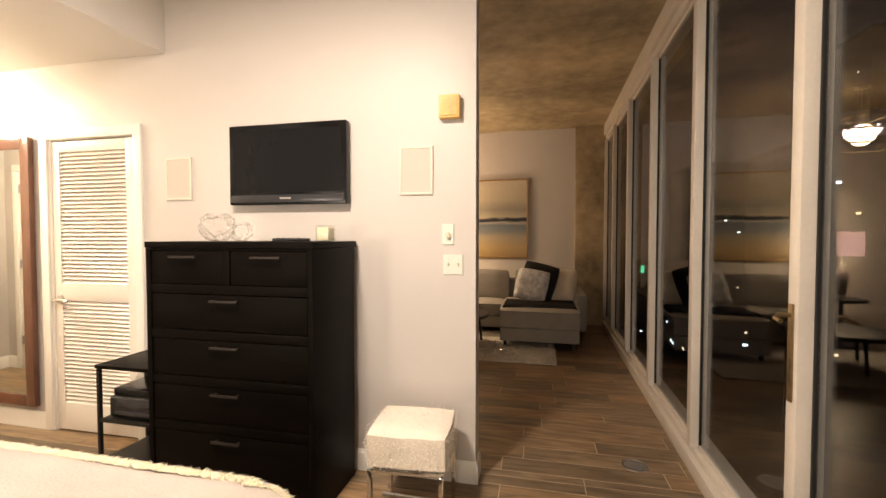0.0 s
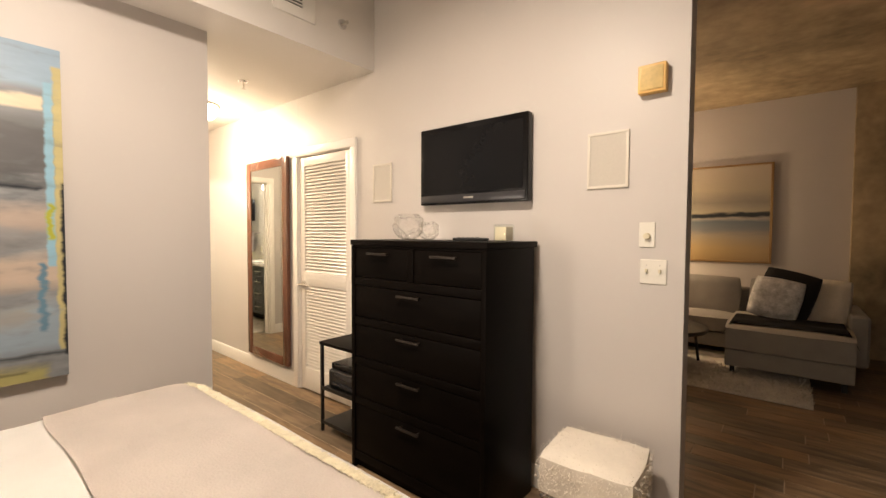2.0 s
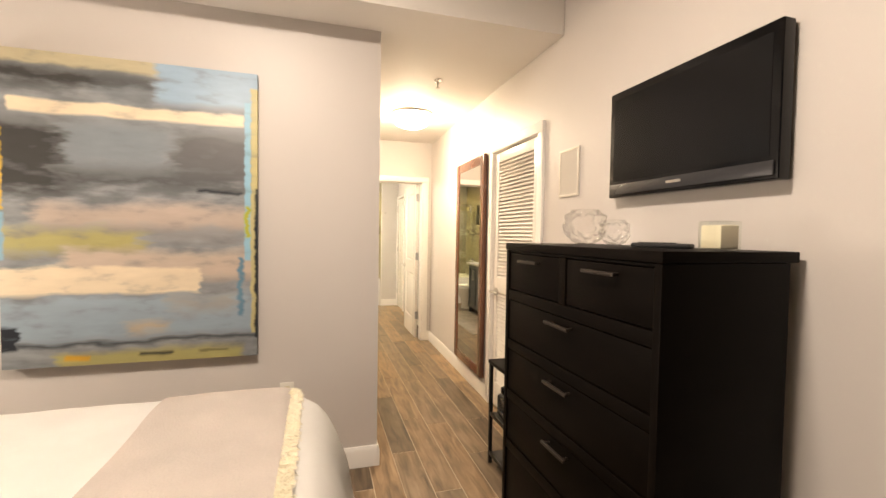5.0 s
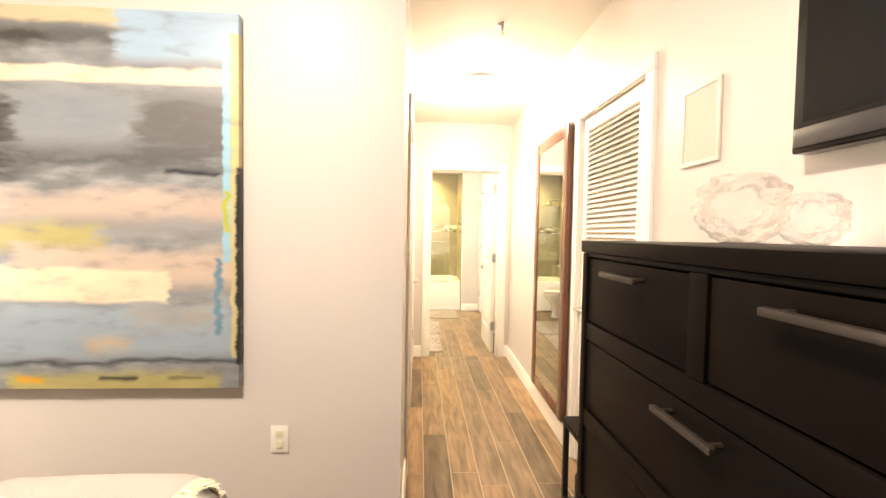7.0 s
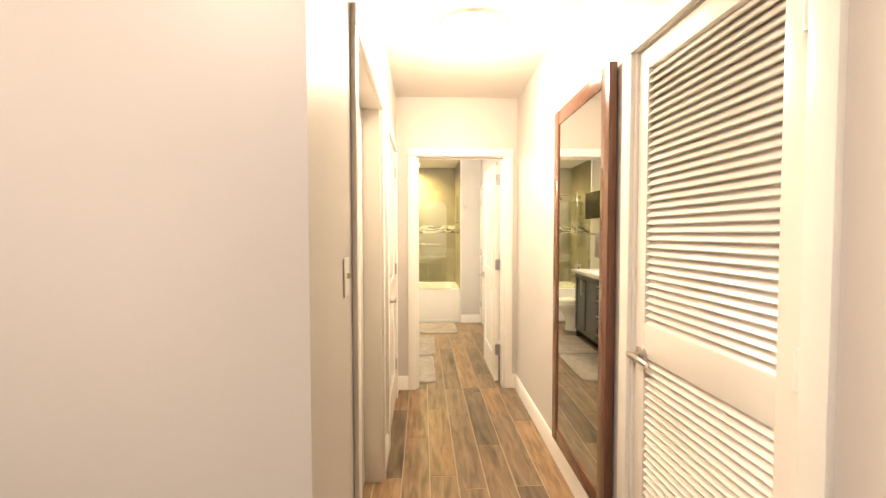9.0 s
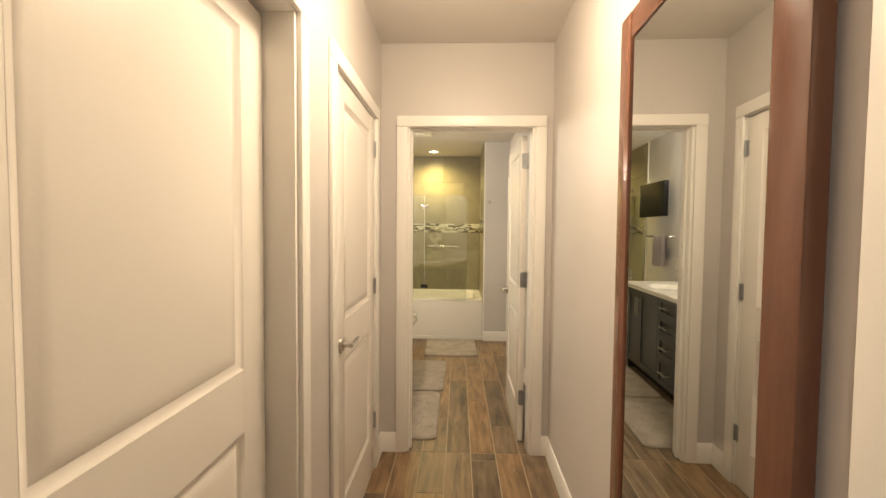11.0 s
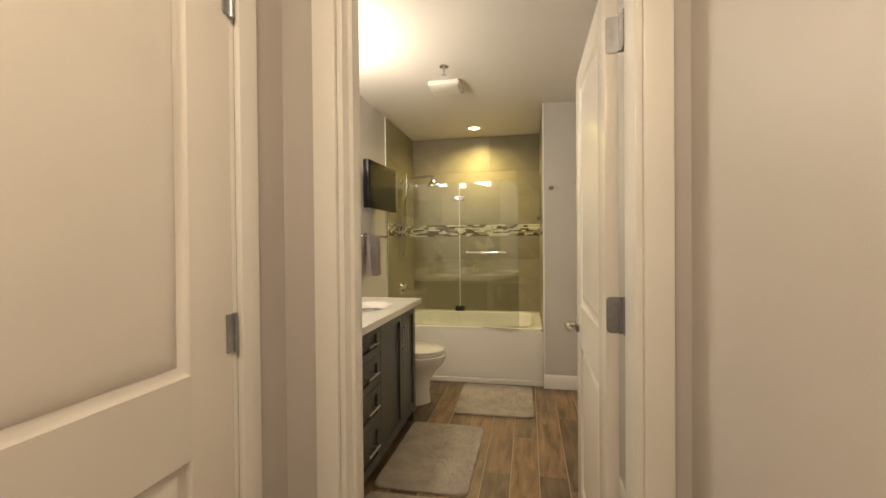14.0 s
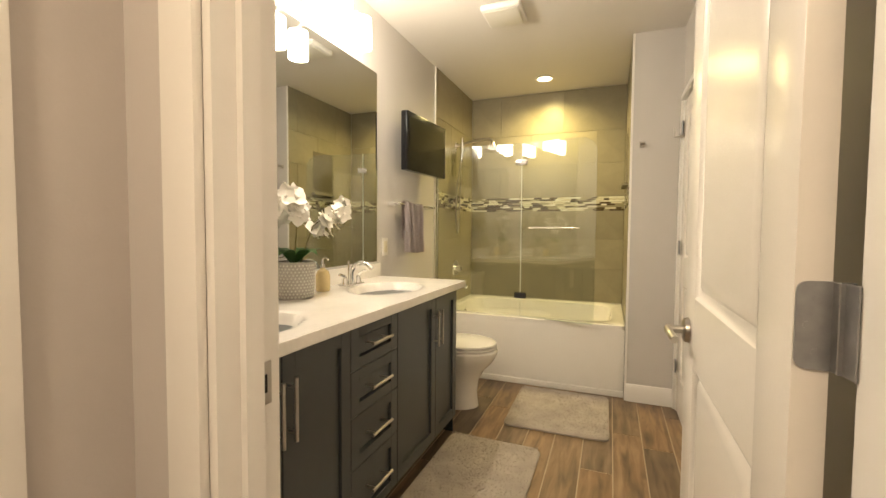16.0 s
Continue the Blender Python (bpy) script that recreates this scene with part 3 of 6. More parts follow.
# closing walls out of view
structure("wall_south", box(PX - 0.12, WINX + 0.2, -2.32, -2.2, 0, HIGH), M_WALL, "plain greige wall behind the bed head")
structure("wall_lounge_end", box(-5.3, 0.14, FARY, FARY + 0.12, 0, HIGH), M_WALL, "greige painted lounge wall with a framed landscape")
structure("wall_lounge_west", box(-5.32, -5.2, 3.15, FARY, 0, HIGH), M_WALL, "plain greige lounge wall")
structure("wall_lounge_south", box(-5.2, LDX0 - 0.3, 3.14, 3.26, 0, HIGH), M_WALL, "plain greige wall between hall and lounge")
structure("column_concrete", box(0.14, WINX + 0.25, FARY - 0.10, FARY + 0.12, 0, HIGH, 0.006), M_CONC, "raw concrete pier beside the window wall", "column")

# ---- trim ----
def board(name, a, b, side, label="white painted baseboard"):
    """A baseboard from a to b on the floor, standing out towards side."""
    (x0, y0), (x1, y1) = a, b
    d, nrm = Vector((x1 - x0, y1 - y0, 0)), Vector((*side, 0))
    bm = bmesh.new()
    prof = [(0, 0), (0.014, 0), (0.014, 0.095), (0.009, 0.115), (0.006, 0.122), (0, 0.122)]
    ends = []
    for base in (Vector((x0, y0, 0)), Vector((x1, y1, 0))):
        ends.append([bm.verts.new(base + nrm * (o + 0.001) + Vector((0, 0, z + 0.001))) for o, z in prof])
    for i in range(len(prof)):
        j = (i + 1) % len(prof)
        bm.faces.new((ends[0][i], ends[0][j], ends[1][j], ends[1][i]))
    bm.faces.new(ends[0]), bm.faces.new(ends[1][::-1])
    return structure(name, bm, M_TRIM, label, "baseboard")


board("baseboard", (-0.75, TVY), (LDX1 + 0.075, TVY), (0, -1))
board("baseboard", (-0.75, TVY - 0.014), (-0.75, TVY + 0.12), (1, 0))
board("baseboard", (LDX0 - 0.075, TVY), (ENDX, 2.985), (0, -1))
board("baseboard", (PX, -2.2), (PX, HALLY), (1, 0))
board("baseboard", (PX + 0.014, HALLY), (D1X1 + 0.075, HALLY), (0, 1))
board("baseboard", (D1X0 - 0.075, HALLY), (D2X1 + 0.075, HALLY), (0, 1))
board("baseboard", (D2X0 - 0.075, HALLY), (ENDX, HALLY), (0, 1))
board("baseboard", (ENDX, HALLY), (ENDX, BDY0 - 0.07), (1, 0))
board("baseboard", (ENDX, BDY1 + 0.07), (ENDX, 2.985), (1, 0))
board("baseboard", (TUBX + 0.04, TUBY), (TUBX + 0.04, BY1), (1, 0))
board("baseboard", (-7.70, BY1), (BX0, BY1), (0, -1))
board("baseboard", (-5.2, FARY), (0.14, FARY), (0, -1))


def casing(name, axis, face, out, a, b, head, w=0.07, t=0.018, depth=0.13):
    """A door's casing on one side of the wall, with its jambs going back through the wall."""
    parts = []
    f0, f1 = (face + 0.001, face + out * t)
    j0, j1 = face + out * 0.002, face - out * depth

    def put(lo, hi, z0, z1, y0, y1, bev):
        return box(lo, hi, y0, y1, z0, z1, bev) if axis == "x" else box(y0, y1, lo, hi, z0, z1, bev)
    root = structure(name, put(a - w, a - 0.004, 0.001, head + 0.004, f0, f1, 0.004), M_TRIM, "white painted door casing", "door frame")
    part("side_casing", put(b + 0.004, b + w, 0.001, head + 0.004, f0, f1, 0.004), M_TRIM, root)
    part("head_casing", put(a - w, b + w, head + 0.004, head + w, f0, f1 + out * 0.002, 0.004), M_TRIM, root)
    part("jamb", put(a - 0.004, a + 0.012, 0.001, head, j0, j1, 0.001), M_TRIM, root)
    part("jamb", put(b - 0.012, b + 0.004, 0.001, head, j0, j1, 0.001), M_TRIM, root)
    part("head_jamb", put(a - 0.004, b + 0.004, head, head + 0.014, j0, j1, 0.001), M_TRIM, root)
    return root


casing("trim_closet", "x", TVY, -1, LDX0, LDX1, DOORH, depth=0.12)
casing("trim_hall_1", "x", HALLY, 1, D1X0, D1X1, DOORH)
casing("trim_hall_2", "x", HALLY, 1, D2X0, D2X1, DOORH)
casing("trim_bath", "y", ENDX, 1, BDY0, BDY1, DOORH, w=0.07, depth=0.12)
part("strike_plate", box(BX0 + 0.02, BX0 + 0.055, BDY0 + 0.0125, BDY0 + 0.0145, 0.905, 0.975, 0.001), M_NICKEL, bpy.data.objects["trim_bath"], "nickel strike plate")
# no hole is cut: its inner shade is a thin near-black sheet
part("strike_hole_shade", box(BX0 + 0.03, BX0 + 0.046, BDY0 + 0.0146, BDY0 + 0.0152, 0.925, 0.955), M_DARKPARTSHADE, bpy.data.objects["trim_bath"])
# door stops
part("stop", box(ENDX - 0.075, ENDX - 0.04, BDY0 + 0.012, BDY0 + 0.024, 0.001, DOORH), M_TRIM, bpy.data.objects["trim_bath"])
part("stop", box(ENDX - 0.075, ENDX - 0.04, BDY0 + 0.024, BDY1 - 0.012, DOORH - 0.012, DOORH), M_TRIM, bpy.data.objects["trim_bath"])


def lever(parent, place, out, along, mat=None):
    """A door lever: round rose, neck and a flattened curved handle. out: away from the door; along: where the handle points."""
    mat = mat or M_NICKEL
    p, o, a = Vector(place), Vector(out), Vector(along)
    bm = rod(p, p + o * 0.010, 0.033, 0.031, 24)
    rod(p + o * 0.010, p + o * 0.014, 0.031, 0.024, 24, bm=bm)
    rod(p + o * 0.012, p + o * 0.052, 0.011, 0.010, 14, bm=bm)
    pipe([p + o * 0.046 - a * 0.012, p + o * 0.050 + a * 0.01, p + o * 0.052 + a * 0.05 + Vector((0, 0, 0.004)), p + o * 0.050 + a * 0.09 + Vector((0, 0, 0.002)), p + o * 0.046 + a * 0.118 - Vector((0, 0, 0.003))], 0.0095, 12, bm=bm)
    return part("lever_handle", bm, mat, parent, "brushed nickel lever handle")


def panel_door(name, w, place, rz, label, swing=1):
    """A two-panel moulded door of width w along +x from its hinge line, 35 mm thick towards +y, set at a pose."""
    h, t = 2.022, 0.035
    root = structure(name, bmesh.new(), M_DOOR, label, "door")
    turn = pose(*place, 0, 0, rz)
    st, rails = 0.125, (0.0, 0.24, 0.850, 1.022, 1.935, h)   # bottom rail, lower panel, lock rail, upper panel, top rail

    def add(nm, bm, mat=M_DOOR, lab=""):
        bmesh.ops.transform(bm, matrix=turn, verts=bm.verts[:])
        return part(nm, bm, mat, root, lab)
    add("stile", box(0, st, 0, t, 0.008, h, 0.0015))
    add("stile", box(w - st, w, 0, t, 0.008, h, 0.0015))
    for lo, hi in ((0.008, rails[1]), (rails[2], rails[3]), (rails[4], h)):
        add("rail", box(st - 0.001, w - st + 0.001, 0.0003, t - 0.0003, lo, hi))
    for lo, hi in ((rails[1], rails[2]), (rails[3], rails[4])):
        bm = bmesh.new()
        for y, s in ((0.0, 1), (t, -1)):
            prof = [(0.0, 0.0), (0.010, 0.009), (0.022, 0.012), (0.034, 0.006), (0.060, 0.0035)]
            rings = []
            for inset, deep in prof:
                yy = y + s * deep
                rings.append([bm.verts.new(c) for c in ((st + inset, yy, lo + inset), (w - st - inset, yy, lo + inset), (w - st - inset, yy, hi - inset), (st + inset, yy, hi - inset))])
            for p, q in zip(rings, rings[1:]):
                for i in range(4):
                    bm.faces.new((p[i], p[(i + 1) % 4], q[(i + 1) % 4], q[i]))
            bm.faces.new(rings[-1])
        add("panel", bm)
    return root, turn


def hinge(parent, place, axis, label="dull steel hinge"):
    """A butt hinge: leaf and knuckle, upright."""
    x, y, z = place
    bm = rod((x, y, z - 0.045), (x, y, z + 0.045), 0.006, None, 10)
    if axis == "x":
        box(x - 0.002, x + 0.026, y - 0.004, y - 0.001, z - 0.044, z + 0.044, 0.0008, 1, bm=bm)
    else:
        box(x - 0.004, x - 0.001, y - 0.03, y, z - 0.044, z + 0.044, 0.0008, 1, bm=bm)
    return part("hinge", bm, M_STEELHINGE, parent, label)


# closed door set back in its jamb, first on the hall's south side
d, _ = panel_door("door_1", D1X1 - D1X0 - 0.028, (D1X0 + 0.014, HALLY - 0.128, 0), 0, "closed cream two-panel door set back in its jamb")
lever(d, (D1X1 - 0.075, HALLY - 0.093, 0.93), (0, 1, 0), (-1, 0, 0))
# closed door flush with the hall, hinged near the bathroom
d, _ = panel_door("door_2", D2X1 - D2X0 - 0.028, (D2X0 + 0.014, HALLY - 0.032, 0), 0, "closed cream two-panel door with nickel lever")
lever(d, (D2X1 - 0.075, HALLY + 0.003, 0.93), (0, 1, 0), (-1, 0, 0))
for z in (0.30, 1.085, 1.86):
    hinge(d, (D2X0 + 0.010, HALLY + 0.008, z), "x")
# bathroom door, standing open at a right angle into the bathroom
d, _ = panel_door("door_3", 0.735, (BX0 - 0.040, BDY1 - 0.019, 0), 179.8, "open cream two-panel bathroom door")
lever(d, (BX0 - 0.040 - 0.675, BDY1 - 0.054, 0.93), (0, -1, 0), (1, 0, 0))
lever(d, (BX0 - 0.040 - 0.675, BDY1 - 0.018, 0.93), (0, 1, 0), (1, 0, 0))
for z in (0.30, 1.085, 1.86):
    bm = bmesh.new()
    ring = []
    for sy, sz, a0 in ((1, 1, 0), (-1, 1, 90), (-1, -1, 180), (1, -1, 270)):
        for k in range(5):
            a, rr = radians(a0 + 22.5 * k), (0.012 if sy < 0 else 0.001)
            ring.append((BDY1 - 0.036 + sy * (0.017 - rr) + rr * math.cos(a), z + sz * (0.05 - rr) + rr * math.sin(a)))
    lo, hi = [bm.verts.new((BX0 - 0.0398, y, zz)) for y, zz in ring], [bm.verts.new((BX0 - 0.0365, y, zz)) for y, zz in ring]
    bm.faces.new(lo[::-1]), bm.faces.new(hi)
    for k in range(len(ring)):
        bm.faces.new((lo[k], lo[(k + 1) % len(ring)], hi[(k + 1) % len(ring)], hi[k]))
    rod((BX0 - 0.030, BDY1 - 0.010, z - 0.05), (BX0 - 0.030, BDY1 - 0.010, z + 0.05), 0.007, None, 10, bm=bm)
    box(BX0 - 0.038, BX0 - 0.022, BDY1 - 0.020, BDY1 - 0.008, z - 0.05, z + 0.05, 0.001, 1, bm=bm)
    box(BX0 - 0.026, BX0 + 0.004, BDY1 - 0.0148, BDY1 - 0.0125, z - 0.05, z + 0.05, 0.001, 1, bm=bm)
    for yy, zz in ((-0.034, 0.03), (-0.042, 0.0), (-0.034, -0.03)):
        rod((BX0 - 0.037, BDY1 + yy, z + zz), (BX0 - 0.0355, BDY1 + yy, z + zz), 0.0042, None, 10, bm=bm)
    part("hinge", bm, M_STEELHINGE, d, "dull steel hinge")
# closet door in the bathroom's north wall
d, _ = panel_door("door_4", 0.60, (-8.62 + 0.02, BY1 + 0.002, 0), 0, "closed cream closet door in the bathroom")
casing("trim_bath_closet", "x", BY1, -1, -8.605, -7.995, DOORH, w=0.04, depth=0.05)
for z in (0.30, 1.085, 1.86):
    hinge(d, (-8.60, BY1 - 0.008, z), "x")
part("robe_hook", rod((-8.57, BY1, 1.80), (-8.57, BY1 - 0.06, 1.80), 0.008, 0.006, 10, bm=rod((-8.57, BY1 - 0.055, 1.80), (-8.57, BY1 - 0.06, 1.86), 0.006, 0.006, 10)), M_NICKEL, d, "nickel robe hook")


def louvred_door():
    """Closet door: stiles, three rails and two fields of tilted slats."""
    x0, x1, y0, y1 = LDX0 + 0.016, LDX1 - 0.016, TVY + 0.006, TVY + 0.040
    root = structure("door_5", bmesh.new(), M_DOOR, "closed cream louvred closet door", "door")
    st = 0.062
    part("stile", box(x0, x0 + st, y0, y1, 0.012, DOORH - 0.008, 0.002), M_DOOR, root)
    part("stile", box(x1 - st, x1, y0, y1, 0.012, DOORH - 0.008, 0.002), M_DOOR, root)
    for lo, hi in ((0.012, 0.20), (0.925, 1.045), (1.955, DOORH - 0.008)):
        part("rail", box(x0 + st, x1 - st, y0 + 0.0005, y1 - 0.0005, lo, hi, 0.0015), M_DOOR, root)
    g = box(0, x1 - x0 - 2 * st, -0.0195, 0.0195, -0.0035, 0.0035, 0.0015, 1)
    bmesh.ops.transform(g, matrix=pose(0, 0, 0, 48, 0, 0), verts=g.verts[:])
    me = bpy.data.meshes.new("slat")
    g.to_mesh(me), g.free()
    me.materials.append(M_DOOR)
    for lo, hi in ((0.20, 0.925), (1.045, 1.955)):
        count = round((hi - lo) / 0.0275)
        for i in range(count):
            piece("slat", me, root, (x0 + st, (y0 + y1) / 2, lo + (i + 0.5) * (hi - lo) / count))
    part("backing", box(x0 + st, x1 - st, y1 + 0.004, y1 + 0.008, 0.2, 1.955), M_DOOR, root)
    lever(root, (x0 + 0.05, y0, 0.93), (0, -1, 0), (1, 0, 0))
    for z in (0.30, 1.085, 1.83):
        bm = rod((LDX1 - 0.010, TVY - 0.006, z - 0.045), (LDX1 - 0.010, TVY - 0.006, z + 0.045), 0.007, None, 10)
        part("hinge", bm, M_TRIM, root)


louvred_door()

# ---- window wall, a little out of square ----
def window_wall():
    m = pose(0.44, 2.95, 0, 0, 0, -1.35)
    end = 4.60
    root = structure("window_1", bmesh.new(), M_ALU, "full-height aluminium window wall onto the night city", "window")

    def add(nm, bm, mat=M_ALU, lab="", under=None):
        bmesh.ops.transform(bm, matrix=m, verts=bm.verts[:])
        return part(nm, bm, mat, under or root, lab)
    add("sill", box(0, 0.17, -5.2, end, -0.005, 0.085, 0.006))
    add("sill_step", box(0.03, 0.17, -5.2, end, 0.0855, 0.125, 0.004))
    add("head_track", box(0.0, 0.17, -5.2, end, 2.90, HIGH - 0.002, 0.006))
    add("head_step", box(0.03, 0.17, -5.2, end, 2.84, 2.8995, 0.004))
    posts = [-4.0, -2.9, -1.75, -0.62, 0.46, 1.54, 2.62, 3.70, end - 0.03]
    for y in posts:
        add("mullion", box(0.012, 0.098, y - 0.032, y + 0.032, 0.126, 2.839, 0.004))
    for i, (a, b) in enumerate(zip(posts, posts[1:])):
        p = add("gasket", box(0.058, 0.074, a + 0.0325, a + 0.043, 0.126, 2.839, 0.002), M_DARKPARTSHADE)
        add("gasket", box(0.058, 0.074, b - 0.043, b - 0.0325, 0.126, 2.839, 0.002), M_DARKPARTSHADE, under=p)
        add("bottom_bead", box(0.055, 0.077, a + 0.0435, b - 0.0435, 0.126, 0.150, 0.002), under=p)
        add("top_bead", box(0.055, 0.077, a + 0.0435, b - 0.0435, 2.815, 2.839, 0.002), under=p)
        g = add("pane", box(0.064, 0.070, a + 0.040, b - 0.040, 0.148, 2.818), M_GLASSWIN)
        g.visible_shadow = False
    bm = box(0.004, 0.012, -0.632, -0.605, 0.80, 1.14, 0.003)
    pipe([(0.006, -0.618, 1.10), (-0.03, -0.618, 1.10), (-0.042, -0.625, 1.09), (-0.042, -0.66, 1.085)], 0.008, bm=bm)
    add("door_pull", bm, M_OLDBRASS, "bronze sliding door handle")


window_wall()


def city():
    """Night city beyond the glass: dark towers with a few lit windows, on dark ground."""
    structure("ground", box(1.2, 400, -300, 300, -32, -30), M_NIGHT, "dark city ground far below", "ground")
    rng = random.Random(4)
    lit = [glow("lit_window_warm", (1.0, 0.75, 0.45), 1.2), glow("lit_window_white", (0.8, 0.95, 1.0), 3.2), glow("lit_sign_green", (0.05, 0.9, 0.35), 1.0)]
    for i, (x, y, w, h) in enumerate(((40, 75, 22, 16), (75, 120, 30, 50), (22, 130, 20, -6), (90, 95, 34, 26), (24, 78, 14, -12), (48, 150, 26, 24), (70, 55, 22, 4))):
        b = thing("office_tower", (x, y, -30), "dark night tower with few lit windows", "building", "night towers")
        part("wall", box(x, x + w, y, y + w, -30, h), M_NIGHT, b)
        part("roof", box(x - 0.3, x + w + 0.3, y - 0.3, y + w + 0.3, h, h + 0.6), M_NIGHT, b)
        for k in range(9):
            z, u = rng.uniform(-26, h - 2), rng.uniform(1, w - 2)
            size, mat = rng.uniform(0.3, 0.8), lit[0 if rng.random() < 0.35 else 1]
            if k % 2:
                part("window", box(x - 0.15, x - 0.05, y + u, y + u + size, z, z + 0.35), mat, b)
            else:
                part("window", box(x + u, x + u + size, y - 0.15, y - 0.05, z, z + 0.35), mat, b)
    part("sign", box(28, 28.9, 129.7, 129.9, -9.0, -6.8), lit[2], bpy.data.objects["office_tower.002"], "green lit sign")


city()

# ---- floor slab and planks ----
SLABS = {
    "floor": (ENDX, 0.45, -2.3, 3.06, "wood-look tile floor of bedroom and hall with tan grout"),
    "floor_lounge": (-5.3, 0.62, 3.06, FARY + 0.05, "wood-look tile floor of the lounge with tan grout"),
    "floor_bath": (BX1, ENDX, 1.13, 3.10, "wood-look tile floor of the bathroom with tan grout"),
}
SLAB = {n: structure(n, box(x0, x1, y0, y1, -0.12, -0.0016), M_GROUT, lab, "floor") for n, (x0, x1, y0, y1, lab) in SLABS.items()}

# ---- bedroom things ----
def dresser():
    x0, x1, y0, y1, h = -2.385, -1.442, 2.44, 2.925, 1.345
    d = thing("dresser", ((x0 + x1) / 2, (y0 + y1) / 2, 0), "tall espresso-dark wooden chest of drawers against the wall", "dresser")
    part("top", box(x0 - 0.004, x1 + 0.004, y0 - 0.004, y1, h - 0.032, h, 0.004), M_ESPRESSO, d)
    part("side_panel", box(x0, x0 + 0.028, y0, y1 - 0.03, 0.0, h - 0.033, 0.003), M_ESPRESSO, d)
    part("side_panel", box(x1 - 0.028, x1, y0, y1 - 0.03, 0.0, h - 0.033, 0.003), M_ESPRESSO, d)
    part("back_panel", box(x0 + 0.02, x1 - 0.02, y1 - 0.045, y1 - 0.03, 0.06, h - 0.034), M_ESPRESSO, d)
    part("plinth", box(x0 + 0.029, x1 - 0.029, y0 + 0.03, y0 + 0.05, 0.0, 0.085), M_ESPRESSO, d)
    part("carcass", box(x0 + 0.029, x1 - 0.029, y0 + 0.028, y1 - 0.05, 0.086, h - 0.034), M_ESPRESSO, d)
    rows = [(0.105, 0.385), (0.430, 0.620), (0.665, 0.855), (0.900, 1.085), (1.130, 1.302)]
    xa, xb, mid = x0 + 0.028, x1 - 0.028, (x0 + x1) / 2
    for lo, hi in zip([0.055] + [hi for _, hi in rows], [lo for lo, _ in rows] + [h - 0.033]):
        part("rail", box(xa + 0.0005, xb - 0.0005, y0 + 0.002, y0 + 0.027, lo, hi, 0.0025), M_ESPRESSO, d)
    part("divider", box(mid - 0.022, mid + 0.022, y0 + 0.002, y0 + 0.027, 1.1305, 1.3015, 0.0025), M_ESPRESSO, d)
    for r, (lo, hi) in enumerate(rows):
        spans = [(xa, xb)] if r < 4 else [(xa, mid - 0.022), (mid + 0.022, xb)]
        for a, b in spans:
            f = part("drawer", box(a + 0.004, b - 0.004, y0 + 0.006, y0 + 0.026, lo + 0.004, hi - 0.004, 0.003), M_ESPRESSO, d)
            c, z = (a + b) / 2, hi - 0.032
            bm = box(c - 0.080, c + 0.080, y0 - 0.026, y0 - 0.014, z - 0.007, z + 0.005, 0.003)
            for k in (-0.062, 0.062):
                rod((c + k, y0 + 0.008, z), (c + k, y0 - 0.018, z), 0.005, None, 8, bm=bm)
            part("handle", bm, M_BRONZE, f, "dark bronze bar pull")
    return h


TOP = dresser()


def bubble_bowl(place, r):
    """A round glass bowl, blown with many round dimples, with a narrower open rim."""
    bm = bmesh.new()
    n, rows = 72, 44
    rings = []
    for j in range(rows + 1):
        a = -1.15 + (1.15 + 0.86) * j / rows
        ring = []
        for i in range(n):
            b = 6.28318 * i / n
            d = Vector((math.cos(a) * math.cos(b), math.cos(a) * math.sin(b), math.sin(a)))
            k = noise.voronoi(d * 2.6 + Vector(place))[0][0]
            p = d * r * (1 + 0.26 * (0.42 - k) * min(1, (rows - j) / 4))
            ring.append(bm.verts.new(Vector(place) + Vector((p.x, p.y, max(0, p.z + r * 0.90)))))
        rings.append(ring)
    for p, q in zip(rings, rings[1:]):
        for i in range(n):
            bm.faces.new((p[i], p[(i + 1) % n], q[(i + 1) % n], q[i]))
    bm.faces.new(rings[0][::-1])
    bmesh.ops.solidify(bm, geom=bm.faces[:], thickness=0.005)
    ob = solo("glass_bowl", bm, M_BOWLGLASS, "clear dimpled round glass bowl on the dresser", "vase", "glass bowls on the dresser")
    ob.visible_shadow = False
    return ob


bubble_bowl((-2.215, 2.745, TOP + 0.001), 0.094)
bubble_bowl((-2.135, 2.840, TOP + 0.001), 0.066)
c = thing("candle", (-1.53, 2.72, TOP), "square cream candle in a glass holder on the dresser", "candle")
part("wax", box(-1.557, -1.489, 2.686, 2.754, TOP + 0.005, TOP + 0.074, 0.006), M_CANDLE, c)
bm = box(-1.562, -1.484, 2.681, 2.759, TOP, TOP + 0.086, 0.005)
part("holder", bm, M_SHOWERGLASS, c, "clear glass holder")
bm = box(-0.095, 0.095, -0.022, 0.022, 0, 0.016, 0.006)
r = thing("remote_control", (-1.70, 2.68, TOP), "black remote control lying on the dresser", "remote")
part("body", spun(bm, (-1.70, 2.68, TOP + 0.001), 22), M_BLACKPLASTIC, r)
bm = bmesh.new()
for i in range(5):
    for j in range(3):
        box(-0.07 + i * 0.025, -0.06 + i * 0.025, -0.015 + j * 0.011, -0.008 + j * 0.011, 0.0155, 0.0185, bm=bm)
part("buttons", spun(bm, (-1.70, 2.68, TOP + 0.001), 22), M_GREYBAR, r, "grey buttons")


